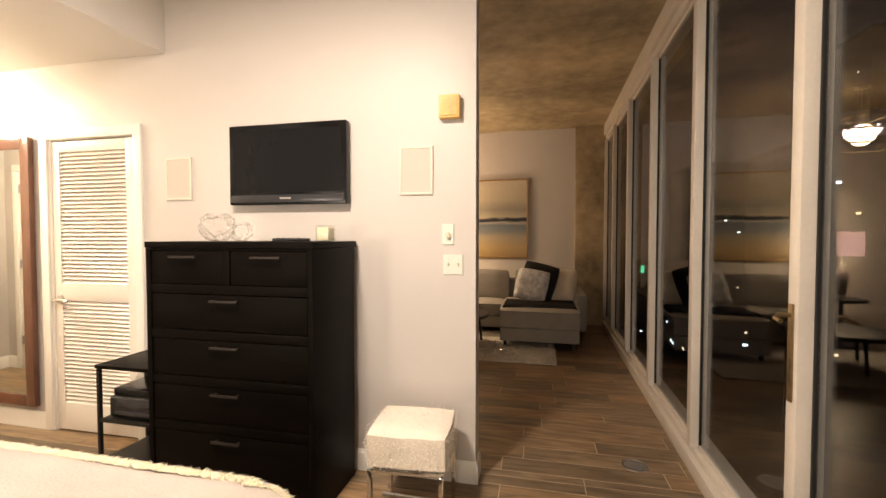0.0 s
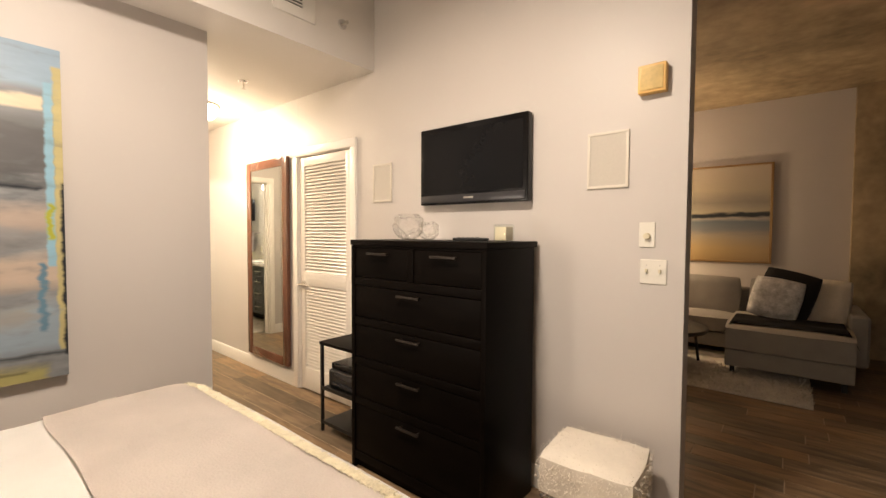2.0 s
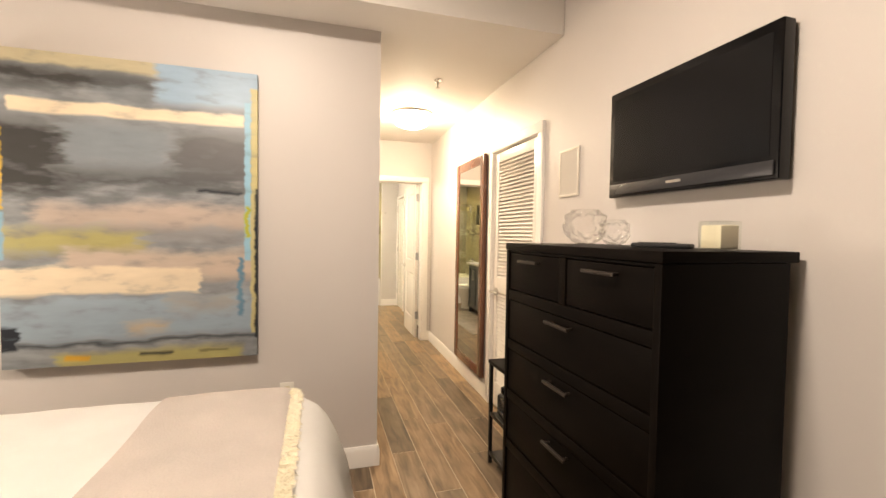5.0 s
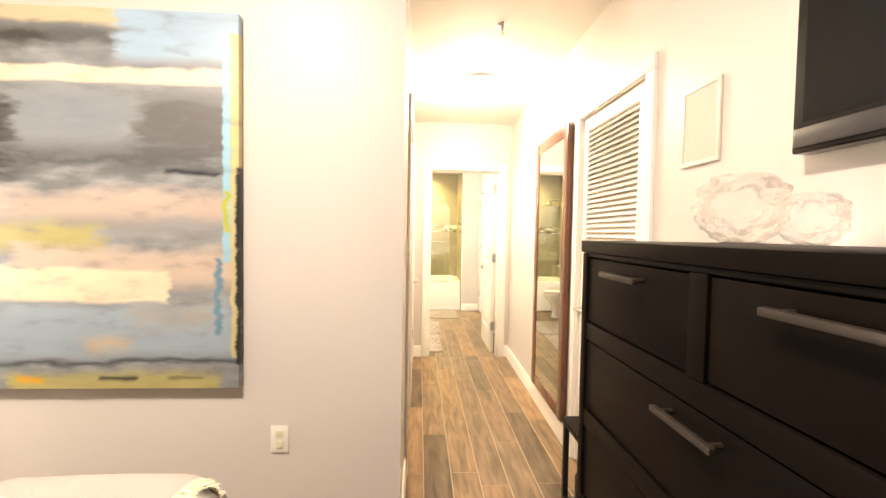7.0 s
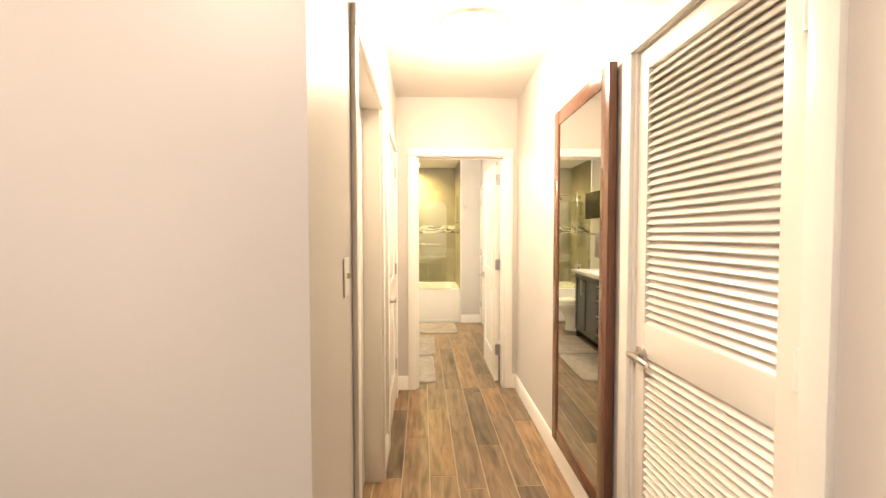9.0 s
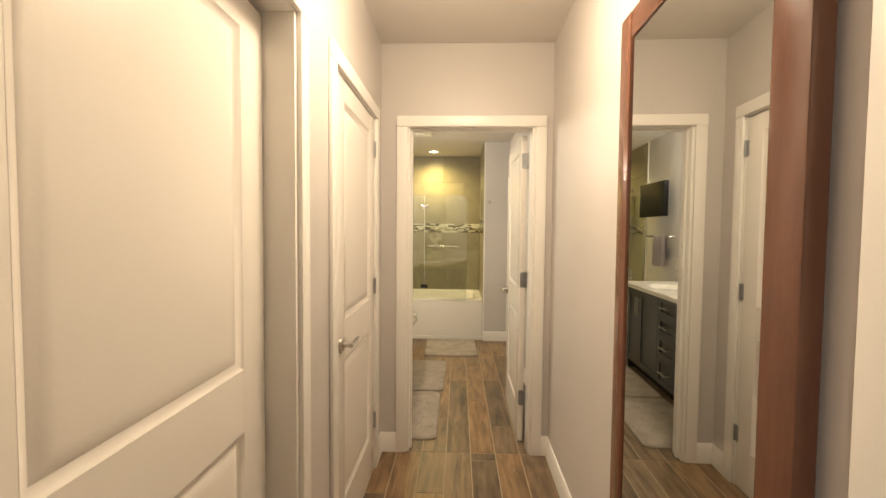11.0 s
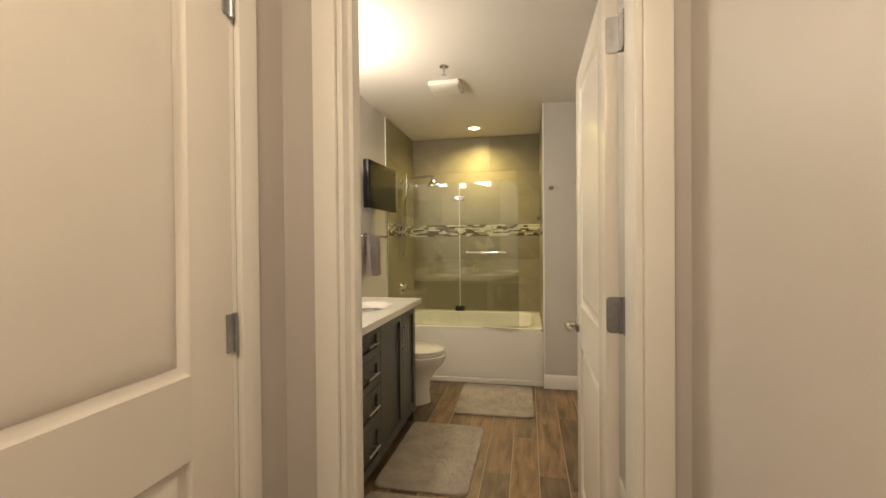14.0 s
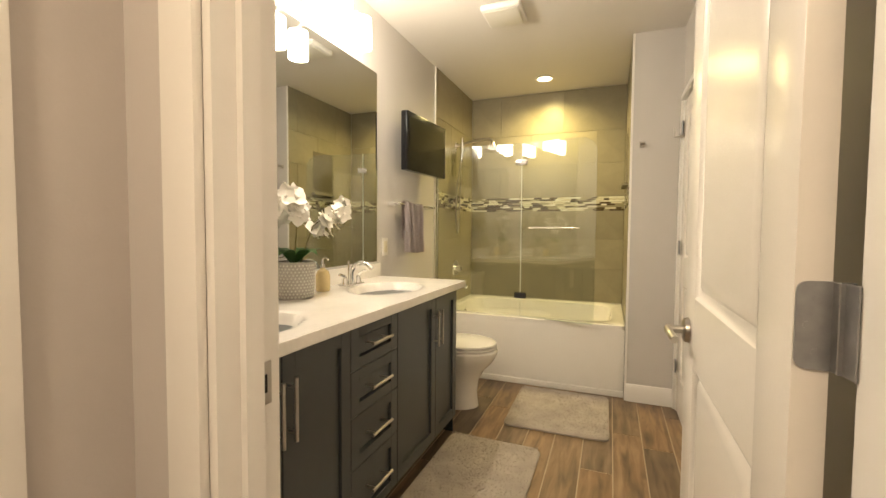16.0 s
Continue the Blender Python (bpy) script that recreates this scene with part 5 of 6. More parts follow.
# ---- lounge things ----
def sofa():
    d = thing("sectional_sofa", (-1.0, 6.9, 0), "grey upholstered sectional sofa with chaise", "sofa")
    cx0, cx1 = -0.87, 0.07
    part("chaise_base", box(cx0, cx1, 5.86, 7.50, 0.09, 0.255, 0.02, 3), M_SOFA, d)
    part("chaise_cushion", spun(cushion(0.99, 1.25, 0.235, n=10, puff=0.16), ((cx0 + cx1) / 2, 6.46, 0.365)), M_SOFA, d)
    part("sofa_base", box(-1.80, cx0 - 0.004, 6.62, 7.50, 0.09, 0.255, 0.02, 3), M_SOFA, d)
    for x in (-1.60,):
        part("seat_cushion", spun(cushion(0.93, 0.80, 0.20, n=8, puff=0.25), (x + 0.25, 6.98, 0.35)), M_SOFA, d)
    part("back_frame", box(-1.80, cx1, 7.28, 7.52, 0.256, 0.72, 0.04, 3), M_SOFA, d)
    for x in (-1.52, -0.62):
        part("back_cushion", spun(cushion(0.92 if x < -1 else 0.72, 0.48, 0.22, n=8, puff=0.35), (x + 0.22, 7.18, 0.62), rx=78), M_SOFA, d)
    part("arm", box(cx1 + 0.002, cx1 + 0.16, 6.55, 7.50, 0.09, 0.60, 0.05, 3), M_SOFA, d)
    for x in (cx0 + 0.06, cx1 - 0.06, -1.74):
        for y in (5.95 if x > -1 else 6.70, 7.40):
            part("leg", box(x - 0.02, x + 0.02, y - 0.02, y + 0.02, 0, 0.09), M_BLACKMETAL, d)
    t = solo("throw_pillow", spun(spun(cushion(0.44, 0.44, 0.16, n=10, puff=0.7), (0, 0, 0), -9), (-0.50, 6.62, 0.70), rx=70, rz=-8), M_PATFAB, "grey patterned throw pillow on the chaise", "pillow", "pillows on the sofa")
    solo("throw_pillow", spun(spun(cushion(0.50, 0.50, 0.16, n=10, puff=0.7), (0, 0, 0), -13), (-0.41, 6.80, 0.745), rx=72, rz=-10), M_BLACKFAB, "black throw pillow behind the patterned one", "pillow", "pillows on the sofa")
    solo("throw_pillow", spun(cushion(0.48, 0.48, 0.18, n=10, puff=0.7), (-0.13, 6.86, 0.68), rx=68, rz=-18), M_CREAMFAB, "cream throw pillow on the chaise", "pillow", "pillows on the sofa")
    bm = bmesh.new()
    n = 26
    rows = []
    for j in range(13):
        v = j / 12
        row = []
        for i in range(n + 1):
            u = i / n
            x = cx0 - 0.045 + (cx1 - cx0 + 0.09) * u
            e = min(u, 1 - u)
            z = 0.505 - 0.016 * noise.noise(Vector((x * 4, v * 3, 2))) - max(0, 0.07 - e) * 2.2 - max(0, 0.12 - v) * 0.10
            row.append(bm.verts.new((x, 6.06 + 0.54 * v + 0.03 * noise.noise(Vector((x * 2, 1, v * 2))), z)))
        rows.append(row)
    for p, q in zip(rows, rows[1:]):
        for i in range(n):
            bm.faces.new((p[i], p[i + 1], q[i + 1], q[i]))
    bmesh.ops.solidify(bm, geom=bm.faces[:], thickness=0.03)
    solo("folded_throw", bm, M_BLACKFAB, "black throw draped across the chaise", "blanket")


sofa()


def shag_rug():
    bm = bmesh.new()
    rng = random.Random(5)
    box(-3.2, -0.215, 5.26, 6.75, 0.001, 0.018, 0.006, bm=bm)
    for i in range(5200):
        x, y = rng.uniform(-1.9, -0.21), 5.26 + abs(rng.gauss(0, 0.35))
        if y > 6.7:
            continue
        a = Vector((x, y, 0.016))
        b = a + Vector((rng.uniform(-0.03, 0.03), rng.uniform(-0.035, 0.02), rng.uniform(0.012, 0.035)))
        s = Vector((rng.uniform(-1, 1), rng.uniform(-1, 1), 0)) * 0.007
        bm.faces.new([bm.verts.new(v) for v in (a - s, a + s, b)])
    solo("shag_rug", bm, M_RUG, "white shag rug in front of the sofa", "rug")


shag_rug()
d = thing("framed_landscape", (-1.2, FARY, 1.02), "framed landscape canvas in cream, slate and ochre", "painting")
part("canvas", box(-1.83, -0.60, FARY - 0.035, FARY - 0.004, 1.045, 2.265), M_ART, d)
for nm, b in (("side_frame", (-1.86, -1.832, 1.02, 2.29)), ("side_frame", (-0.598, -0.57, 1.02, 2.29)), ("top_frame", (-1.8315, -0.5985, 2.266, 2.29)), ("bottom_frame", (-1.8315, -0.5985, 1.02, 1.044))):
    part(nm, box(b[0], b[1], FARY - 0.05, FARY - 0.003, b[2], b[3], 0.003), M_GOLDFRAME, d)
t = thing("coffee_table", (-1.75, 5.95, 0), "dark round coffee table on the rug", "table")
part("tabletop", lathe([(0.47, 0.36), (0.48, 0.375), (0.48, 0.39), (0.47, 0.40)], (-1.50, 5.98, 0), 40), M_BLACKMETAL, t)
for k in range(3):
    a = 0.4 + k * 2.094
    part("leg", rod((-1.50 + 0.40 * math.cos(a), 5.98 + 0.40 * math.sin(a), 0.02), (-1.50 + 0.36 * math.cos(a), 5.98 + 0.36 * math.sin(a), 0.36), 0.015), M_BLACKMETAL, t)


def chandelier(cx, cy, cz):
    d = thing("chandelier", (cx, cy, HIGH), "open wire-frame chandelier with lit bulbs", "chandelier")
    part("canopy", lathe([(0.07, 0.0), (0.065, -0.02), (0.01, -0.03)], (cx, cy, HIGH), 24), M_WIRE, d)
    part("stem", rod((cx, cy, HIGH - 0.02), (cx, cy, cz + 0.18), 0.006), M_WIRE, d)
    w = 0.42
    top = [(cx + w * 0.45 * sx, cy + w * 0.45 * sy, cz + 0.18) for sx, sy in ((-1, -1), (1, -1), (1, 1), (-1, 1))]
    mid = [(cx + w * sx, cy + w * sy, cz) for sx, sy in ((-1, -1), (1, -1), (1, 1), (-1, 1))]
    low = [(cx + w * 0.8 * sx, cy + w * 0.8 * sy, cz - 0.14) for sx, sy in ((-1, -1), (1, -1), (1, 1), (-1, 1))]
    for ring in (top, mid, low):
        for a, b in zip(ring, ring[1:] + ring[:1]):
            part("wire", rod(a, b, 0.008, None, 8), M_WIRE, d)
    for a, b, c in zip(top, mid, low):
        part("wire", rod(a, b, 0.008, None, 8), M_WIRE, d)
        part("wire", rod(b, c, 0.008, None, 8), M_WIRE, d)
    for k in range(4):
        a = 0.785 + k * 1.571
        p = (cx + 0.14 * math.cos(a), cy + 0.14 * math.sin(a), cz)
        part("arm", rod((cx, cy, cz - 0.02), p, 0.008, None, 8), M_WIRE, d)
        g = part("bulb", lathe([(0.012, -0.02), (0.030, 0.02), (0.034, 0.05), (0.02, 0.085), (0.0001, 0.095)], p, 16), M_BULB, d, "lit glass bulb")
        g.visible_shadow = False


chandelier(-1.97, 6.53, 2.52)
SX, SY = -2.10, 7.05
t = thing("side_table", (SX, SY, 0), "dark round side table by the sofa", "table")
part("tabletop", lathe([(0.24, 0.56), (0.25, 0.57), (0.25, 0.59), (0.24, 0.60)], (SX, SY, 0), 30), M_BLACKMETAL, t)
part("pedestal", rod((SX, SY, 0.02), (SX, SY, 0.56), 0.025), M_BLACKMETAL, t)
part("foot", lathe([(0.18, 0.0), (0.18, 0.015), (0.03, 0.03)], (SX, SY, 0), 30), M_BLACKMETAL, t)
t = thing("table_lamp", (SX, SY, 0.60), "lit table lamp with a pinkish drum shade", "lamp")
part("base", lathe([(0.08, 0.0), (0.08, 0.015), (0.03, 0.04), (0.07, 0.18), (0.075, 0.26), (0.03, 0.40), (0.012, 0.44), (0.012, 0.56)], (SX, SY, 0.601), 28), M_POT, t)
g = part("shade", lathe([(0.205, 0.0), (0.20, 0.30), (0.195, 0.30), (0.20, 0.0)], (SX, SY, 1.13), 36), M_LAMPSHADE, t, "glowing fabric drum shade")
g.visible_shadow = False

# ---- bathroom things ----
def vanity():
    x0, x1, yb, yf, h = -7.755, -6.015, BY0 + 0.002, 1.80, 0.855
    d = thing("vanity_cabinet", ((x0 + x1) / 2, 1.5, 0), "slate-grey shaker vanity cabinet with nickel pulls", "cabinet")
    part("body", box(x0, x1, yb, yf - 0.022, 0.10, h, 0.002), M_CABINET, d)
    # set-back kick board; the shade under the cabinet is in its near-black colour
    part("toe_kick", box(x0 + 0.01, x1 - 0.01, yb, yf - 0.09, 0.0, 0.10), M_DARKPARTSHADE, d)
    part("end_panel", box(x0 - 0.006, x0 - 0.0005, yb, yf - 0.02, 0.0, h), M_CABINET, d)

    def front(name, a, b, lo, hi, pull):
        """A shaker front: four frame boards round a sunk panel, with a bar pull."""
        f = part(name, box(a + 0.05, b - 0.05, yf - 0.0215, yf - 0.012, lo + 0.05, hi - 0.05), M_CABINET, d)
        part("stile", box(a + 0.0015, a + 0.055, yf - 0.021, yf, lo + 0.0015, hi - 0.0015, 0.0015, 1), M_CABINET, f)
        part("stile", box(b - 0.055, b - 0.0015, yf - 0.021, yf, lo + 0.0015, hi - 0.0015, 0.0015, 1), M_CABINET, f)
        w = 0.055 if hi - lo > 0.25 else 0.042
        part("rail", box(a + 0.0545, b - 0.0545, yf - 0.021, yf - 0.0004, lo + 0.0015, lo + w), M_CABINET, f)
        part("rail", box(a + 0.0545, b - 0.0545, yf - 0.021, yf - 0.0004, hi - w, hi - 0.0015), M_CABINET, f)
        p, q = pull
        bm = rod(p, q, 0.006, None, 12)
        for e in (0.15, 0.85):
            c = Vector(p).lerp(Vector(q), e)
            rod(c, (c.x, yf - 0.014, c.z), 0.0045, None, 8, bm=bm)
        part("pull", bm, M_NICKEL, f, "brushed nickel bar pull")
    yp = yf + 0.028
    lo, hi = 0.105, h - 0.005
    for a, b, px in ((x0 + 0.003, -7.44, -7.466), (-7.44, -7.02, -7.414), (-6.675, -6.345, -6.370), (-6.345, x1 - 0.003, -6.320)):
        front("door", a, b, lo, hi, ((px, yp, hi - 0.07), (px, yp, hi - 0.25)))
    zs = [lo, 0.335, 0.525, 0.69, hi]
    for a, b in zip(zs, zs[1:]):
        z = (a + b) / 2
        front("drawer", -7.02, -6.675, a, b, ((-6.925, yp, z), (-6.775, yp, z)))


vanity()
CT = 0.895


def countertop():
    """Cream stone top with two oval basins sunk into it, and a backsplash."""
    x0, x1, y0, y1 = -7.79, -6.002, BY0 + 0.002, 1.835
    d = thing("stone_countertop", ((x0 + x1) / 2, 1.55, 0.856), "glossy cream stone vanity top with two oval basins", "countertop")
    bm = bmesh.new()
    nx, ny = 120, 40
    centres = ((-7.33, 1.575), (-6.40, 1.575))

    def depth(x, y):
        z = 0.0
        for cx, cy in centres:
            r = math.hypot((x - cx) / 0.225, (y - cy) / 0.165)
            if r < 1.0:
                z -= 0.13 * (1 - r ** 3) ** 0.8
            elif r < 1.10:
                z -= 0.004 * (1.10 - r) / 0.10
        return z
    top = [[bm.verts.new((x0 + (x1 - x0) * i / nx, y0 + (y1 - y0) * j / ny, CT + depth(x0 + (x1 - x0) * i / nx, y0 + (y1 - y0) * j / ny))) for i in range(nx + 1)] for j in range(ny + 1)]
    for j in range(ny):
        for i in range(nx):
            bm.faces.new((top[j][i], top[j][i + 1], top[j + 1][i + 1], top[j + 1][i]))
    part("top", bm, M_COUNTER, d)
    bm = box(x0, x1, y1 - 0.004, y1 + 0.006, CT - 0.038, CT + 0.0005, 0.004, 3)
    box(x0 - 0.006, x0 + 0.004, y0, y1 + 0.006, CT - 0.038, CT + 0.0005, 0.004, 3, bm=bm)
    part("edge", bm, M_COUNTER, d)
    part("backsplash", box(x0, x1, y0, y0 + 0.018, CT, CT + 0.085, 0.003), M_COUNTER, d)
    for cx, cy in centres:
        part("drain", lathe([(0.022, 0.0), (0.020, 0.004), (0.0001, 0.004)], (cx, cy, CT - 0.130), 20), M_CHROME, d, "chrome drain")


countertop()


def faucet(cx):
    cy = 1.365
    d = thing("basin_faucet", (cx, cy, CT), "chrome two-handle basin faucet on the vanity top", "faucet", "basin faucets")
    part("deck_plate", box(cx - 0.085, cx + 0.085, cy - 0.026, cy + 0.026, CT - 0.001, CT + 0.012, 0.006, 3), M_CHROME, d)
    pts = [(cx, cy, CT + 0.01), (cx, cy, CT + 0.07), (cx, cy + 0.02, CT + 0.105), (cx, cy + 0.06, CT + 0.122), (cx, cy + 0.10, CT + 0.112), (cx, cy + 0.125, CT + 0.09)]
    part("spout", pipe(pts, 0.013, 14), M_CHROME, d)
    part("lift_rod", rod((cx, cy - 0.018, CT + 0.01), (cx, cy - 0.018, CT + 0.13), 0.003, 0.006, 8), M_CHROME, d)
    for k in (-0.06, 0.06):
        part("handle_base", rod((cx + k, cy, CT + 0.01), (cx + k, cy, CT + 0.045), 0.020, 0.012, 16), M_CHROME, d)
        part("handle", pipe([(cx + k * 0.9, cy, CT + 0.045), (cx + k * 1.2, cy + 0.004, CT + 0.058), (cx + k * 2.0, cy + 0.01, CT + 0.068)], 0.007, 10), M_CHROME, d)


faucet(-7.33)
faucet(-6.40)
m = thing("vanity_mirror", (-6.9, BY0, 0.99), "frameless plate mirror over the vanity", "mirror")
part("mirror_glass", box(-7.765, -6.06, BY0 + 0.001, BY0 + 0.007, 0.990, 2.15), M_MIRROR, m)


def vanity_lamp():
    cx = sum(VANITY_X) / 3
    d = thing("vanity_light", (cx, BY0, 2.25), "nickel bath bar light with three glowing glass shades", "lamp")
    part("back_plate", box(cx - 0.26, cx + 0.26, BY0 + 0.001, BY0 + 0.028, 2.225, 2.305, 0.006), M_NICKEL, d)
    for vx in VANITY_X:
        part("arm", pipe([(vx, BY0 + 0.02, 2.265), (vx, BY0 + 0.14, 2.272), (vx, BY0 + 0.185, 2.26), (vx, BY0 + 0.20, 2.24), (vx, BY0 + 0.20, 2.222)], 0.008), M_NICKEL, d)
        g = part("shade", lathe([(0.030, 0.145), (0.050, 0.14), (0.052, 0.0), (0.046, 0.0), (0.044, 0.135), (0.030, 0.138)], (vx, BY0 + 0.20, 2.085), 28), M_SHADE, d, "glowing frosted glass shade")
        g.visible_shadow = False


vanity_lamp()
television("bath_television", "small black television on a swivel mount in the bathroom", 0.59, 0.385, 0.05, (-8.245, 1.375, 1.775), 176.5, False, 0, 0.11)
d = thing("towel_rail", (-8.2, BY0, 1.36), "chrome towel rail on the bathroom wall", "rail")
part("bar", rod((-8.53, 1.325, 1.36), (-7.92, 1.325, 1.36), 0.008), M_CHROME, d)
for x in (-8.52, -7.93):
    part("bracket", rod((x, BY0, 1.36), (x, 1.335, 1.36), 0.018, 0.011), M_CHROME, d)


def towel():
    bm = bmesh.new()
    rows = []
    pts = [(1.342, 1.03)] + [(1.344, 1.05 + 0.045 * k) for k in range(7)] + [(1.340, 1.372), (1.325, 1.379), (1.308, 1.372)] + [(1.306, 1.32 - 0.04 * k) for k in range(6)]
    n = 44
    for y, z in pts:
        row = []
        for i in range(n + 1):
            u = i / n
            x = -8.30 + 0.29 * u
            f = 0.016 * math.sin(u * 24 + 1.5 * math.sin(z * 9)) * min(1, abs(1.38 - z) / 0.12 + 0.15)
            row.append(bm.verts.new((x, y + (f if y > 1.325 else -f * 0.4), z - 0.006 * math.sin(u * 5))))
        rows.append(row)
    for p, q in zip(rows, rows[1:]):
        for i in range(n):
            bm.faces.new((p[i], p[i + 1], q[i + 1], q[i]))
    bmesh.ops.solidify(bm, geom=bm.faces[:], thickness=0.004)
    solo("hand_towel", bm, M_TOWEL, "mauve-grey hand towel hanging in folds on the rail", "towel")


towel()
o = thing("wall_outlet", (-7.87, BY0, 1.07), "white wall outlet beside the vanity mirror", "outlet")
part("plate", box(-7.91, -7.84, BY0 + 0.0005, BY0 + 0.006, 1.02, 1.135, 0.0025), M_WHITEPLASTIC, o)
part("socket", box(-7.895, -7.855, BY0 + 0.0058, BY0 + 0.009, 1.04, 1.115, 0.003), M_IVORY, o)


def toilet():
    cx, cy = -8.16, 1.70
    d = thing("toilet", (cx, cy, 0), "white porcelain toilet with closed lid between vanity and tub", "toilet")
    part("tank", box(cx - 0.21, cx + 0.21, BY0 + 0.015, BY0 + 0.20, 0.39, 0.745, 0.025, 3), M_PORCELAIN, d)
    part("tank_lid", box(cx - 0.22, cx + 0.22, BY0 + 0.008, BY0 + 0.212, 0.746, 0.785, 0.012, 3), M_PORCELAIN, d)
    prof = [(0.125, 0.0), (0.118, 0.03), (0.105, 0.10), (0.105, 0.18), (0.125, 0.25), (0.165, 0.31), (0.187, 0.36), (0.190, 0.385), (0.18, 0.395)]
    bm = lathe(prof, (cx, cy, 0), 40, squash=(0.97, 1.28))
    for v in bm.verts:
        k = 1 - min(1, v.co.z / 0.3)
        v.co.y -= 0.045 * k
    part("bowl", bm, M_PORCELAIN, d)
    part("pedestal", box(cx - 0.10, cx + 0.10, BY0 + 0.06, cy, 0, 0.38, 0.03, 3), M_PORCELAIN, d)
    part("seat", lathe([(0.185, 0.0), (0.192, 0.008), (0.192, 0.016), (0.185, 0.021)], (cx, cy - 0.005, 0.397), 40, squash=(0.98, 1.25)), M_PORCELAIN, d)
    part("lid", lathe([(0.186, 0.0), (0.193, 0.006), (0.190, 0.016), (0.16, 0.026), (0.0001, 0.030)], (cx, cy - 0.005, 0.4215), 40, squash=(0.98, 1.25)), M_PORCELAIN, d)
    part("flush_lever", box(cx + 0.12, cx + 0.19, BY0 + 0.201, BY0 + 0.215, 0.66, 0.68, 0.004), M_CHROME, d)


toilet()


def tub():
    """Alcove bath: apron, rolled rim and a sunk basin."""
    x0, x1, y0, y1, h = BX1 + 0.012, TUBX, BY0 + 0.012, TUBY - 0.012, 0.518
    d = thing("bathtub", ((x0 + x1) / 2, (y0 + y1) / 2, 0), "white alcove bathtub with a flat apron", "bathtub")
    part("apron", box(x1 - 0.03, x1, y0, y1, 0.03, h - 0.03, 0.008, 3), M_TUB, d)
    part("apron_foot", box(x1 - 0.03, x1 + 0.008, y0, y1, 0.001, 0.045, 0.004), M_TUB, d)
    bm = bmesh.new()
    n = 48

    def oval(inset, z, p):
        ring = []
        cx, cy, hx, hy = (x0 + x1) / 2, (y0 + y1) / 2, (x1 - x0) / 2 - inset, (y1 - y0) / 2 - inset
        for i in range(n):
            a = 6.28318 * i / n
            c, s = math.cos(a), math.sin(a)
            ring.append(bm.verts.new((cx + hx * math.copysign(abs(c) ** p, c), cy + hy * math.copysign(abs(s) ** p, s), z)))
        return ring
    rings = [oval(0.0, h - 0.035, 0.05), oval(0.0, h - 0.006, 0.05), oval(0.006, h, 0.06), oval(0.075, h, 0.35), oval(0.09, h - 0.012, 0.38), oval(0.12, h - 0.20, 0.42), oval(0.17, 0.16, 0.5), oval(0.26, 0.13, 0.6)]
    for p, q in zip(rings, rings[1:]):
        for i in range(n):
            bm.faces.new((p[i], p[(i + 1) % n], q[(i + 1) % n], q[i]))
    bm.faces.new(rings[-1])
    part("basin", bm, M_TUB, d)
    part("overflow", rod(((x0 + x1) / 2, y0 + 0.10, 0.42), ((x0 + x1) / 2, y0 + 0.115, 0.42), 0.035, 0.032, 20), M_CHROME, d)
    return h


TUBH = tub()


def shower_screen():
    x = TUBX - 0.045
    d = thing("shower_screen", (x, 2.0, TUBH), "frameless hinged glass shower screen on the tub rim", "shower screen")
    j = 1.975
    g = part("fixed_pane", box(x - 0.004, x + 0.004, BY0 + 0.016, j - 0.003, TUBH + 0.002, 1.86), M_SHOWERGLASS, d)
    g.visible_shadow = False
    bm = bmesh.new()
    ring = [(j + 0.003, TUBH + 0.006), (2.53, TUBH + 0.006)]
    for k in range(9):
        a = k / 8 * math.pi / 2
        ring.append((2.43 + 0.10 * math.cos(a) - 0.018 * k / 8, 1.76 + 0.10 * math.sin(a)))
    ring.append((j + 0.003, 1.86))
    lo, hi = [bm.verts.new((x - 0.004, y, z)) for y, z in ring], [bm.verts.new((x + 0.004, y, z)) for y, z in ring]
    bm.faces.new(lo[::-1]), bm.faces.new(hi)
    for i in range(len(ring)):
        k = (i + 1) % len(ring)
        bm.faces.new((lo[i], lo[k], hi[k], hi[i]))
    swing = Matrix.Translation((x, j, 0)) @ pose(0, 0, 0, 0, 0, -9.5) @ Matrix.Translation((-x, -j, 0))
    bmesh.ops.transform(bm, matrix=swing, verts=bm.verts[:])
    g = part("swing_pane", bm, M_SHOWERGLASS, d)
    g.visible_shadow = False
    part("wall_channel", box(x - 0.010, x + 0.010, BY0 + 0.012, BY0 + 0.024, TUBH + 0.001, 1.87, 0.002), M_CHROME, d)
    part("seal", box(x - 0.005, x + 0.005, j - 0.003, j + 0.003, TUBH + 0.003, 1.86), M_SEAL, d)
    part("upper_hinge", box(x - 0.012, x + 0.014, j - 0.045, j + 0.045, 1.69, 1.735, 0.004), M_CHROME, d)
    part("lower_hinge", box(x - 0.012, x + 0.014, j - 0.045, j + 0.045, 0.66, 0.705, 0.004), M_GREYBAR, d)
    bm = rod((x + 0.045, 2.05, 1.21), (x + 0.045, 2.43, 1.21), 0.006)
    for y in (2.07, 2.41):
        rod((x + 0.003, y, 1.21), (x + 0.047, y, 1.21), 0.008, None, 10, bm=bm)
    bmesh.ops.transform(bm, matrix=swing, verts=bm.verts[:])
    part("towel_bar", bm, M_CHROME, d)
    bm = box(x - 0.005, x + 0.007, j + 0.01, 2.52, TUBH - 0.004, TUBH + 0.005)
    bmesh.ops.transform(bm, matrix=swing, verts=bm.verts[:])
    part("sweep", bm, M_SEAL, d)


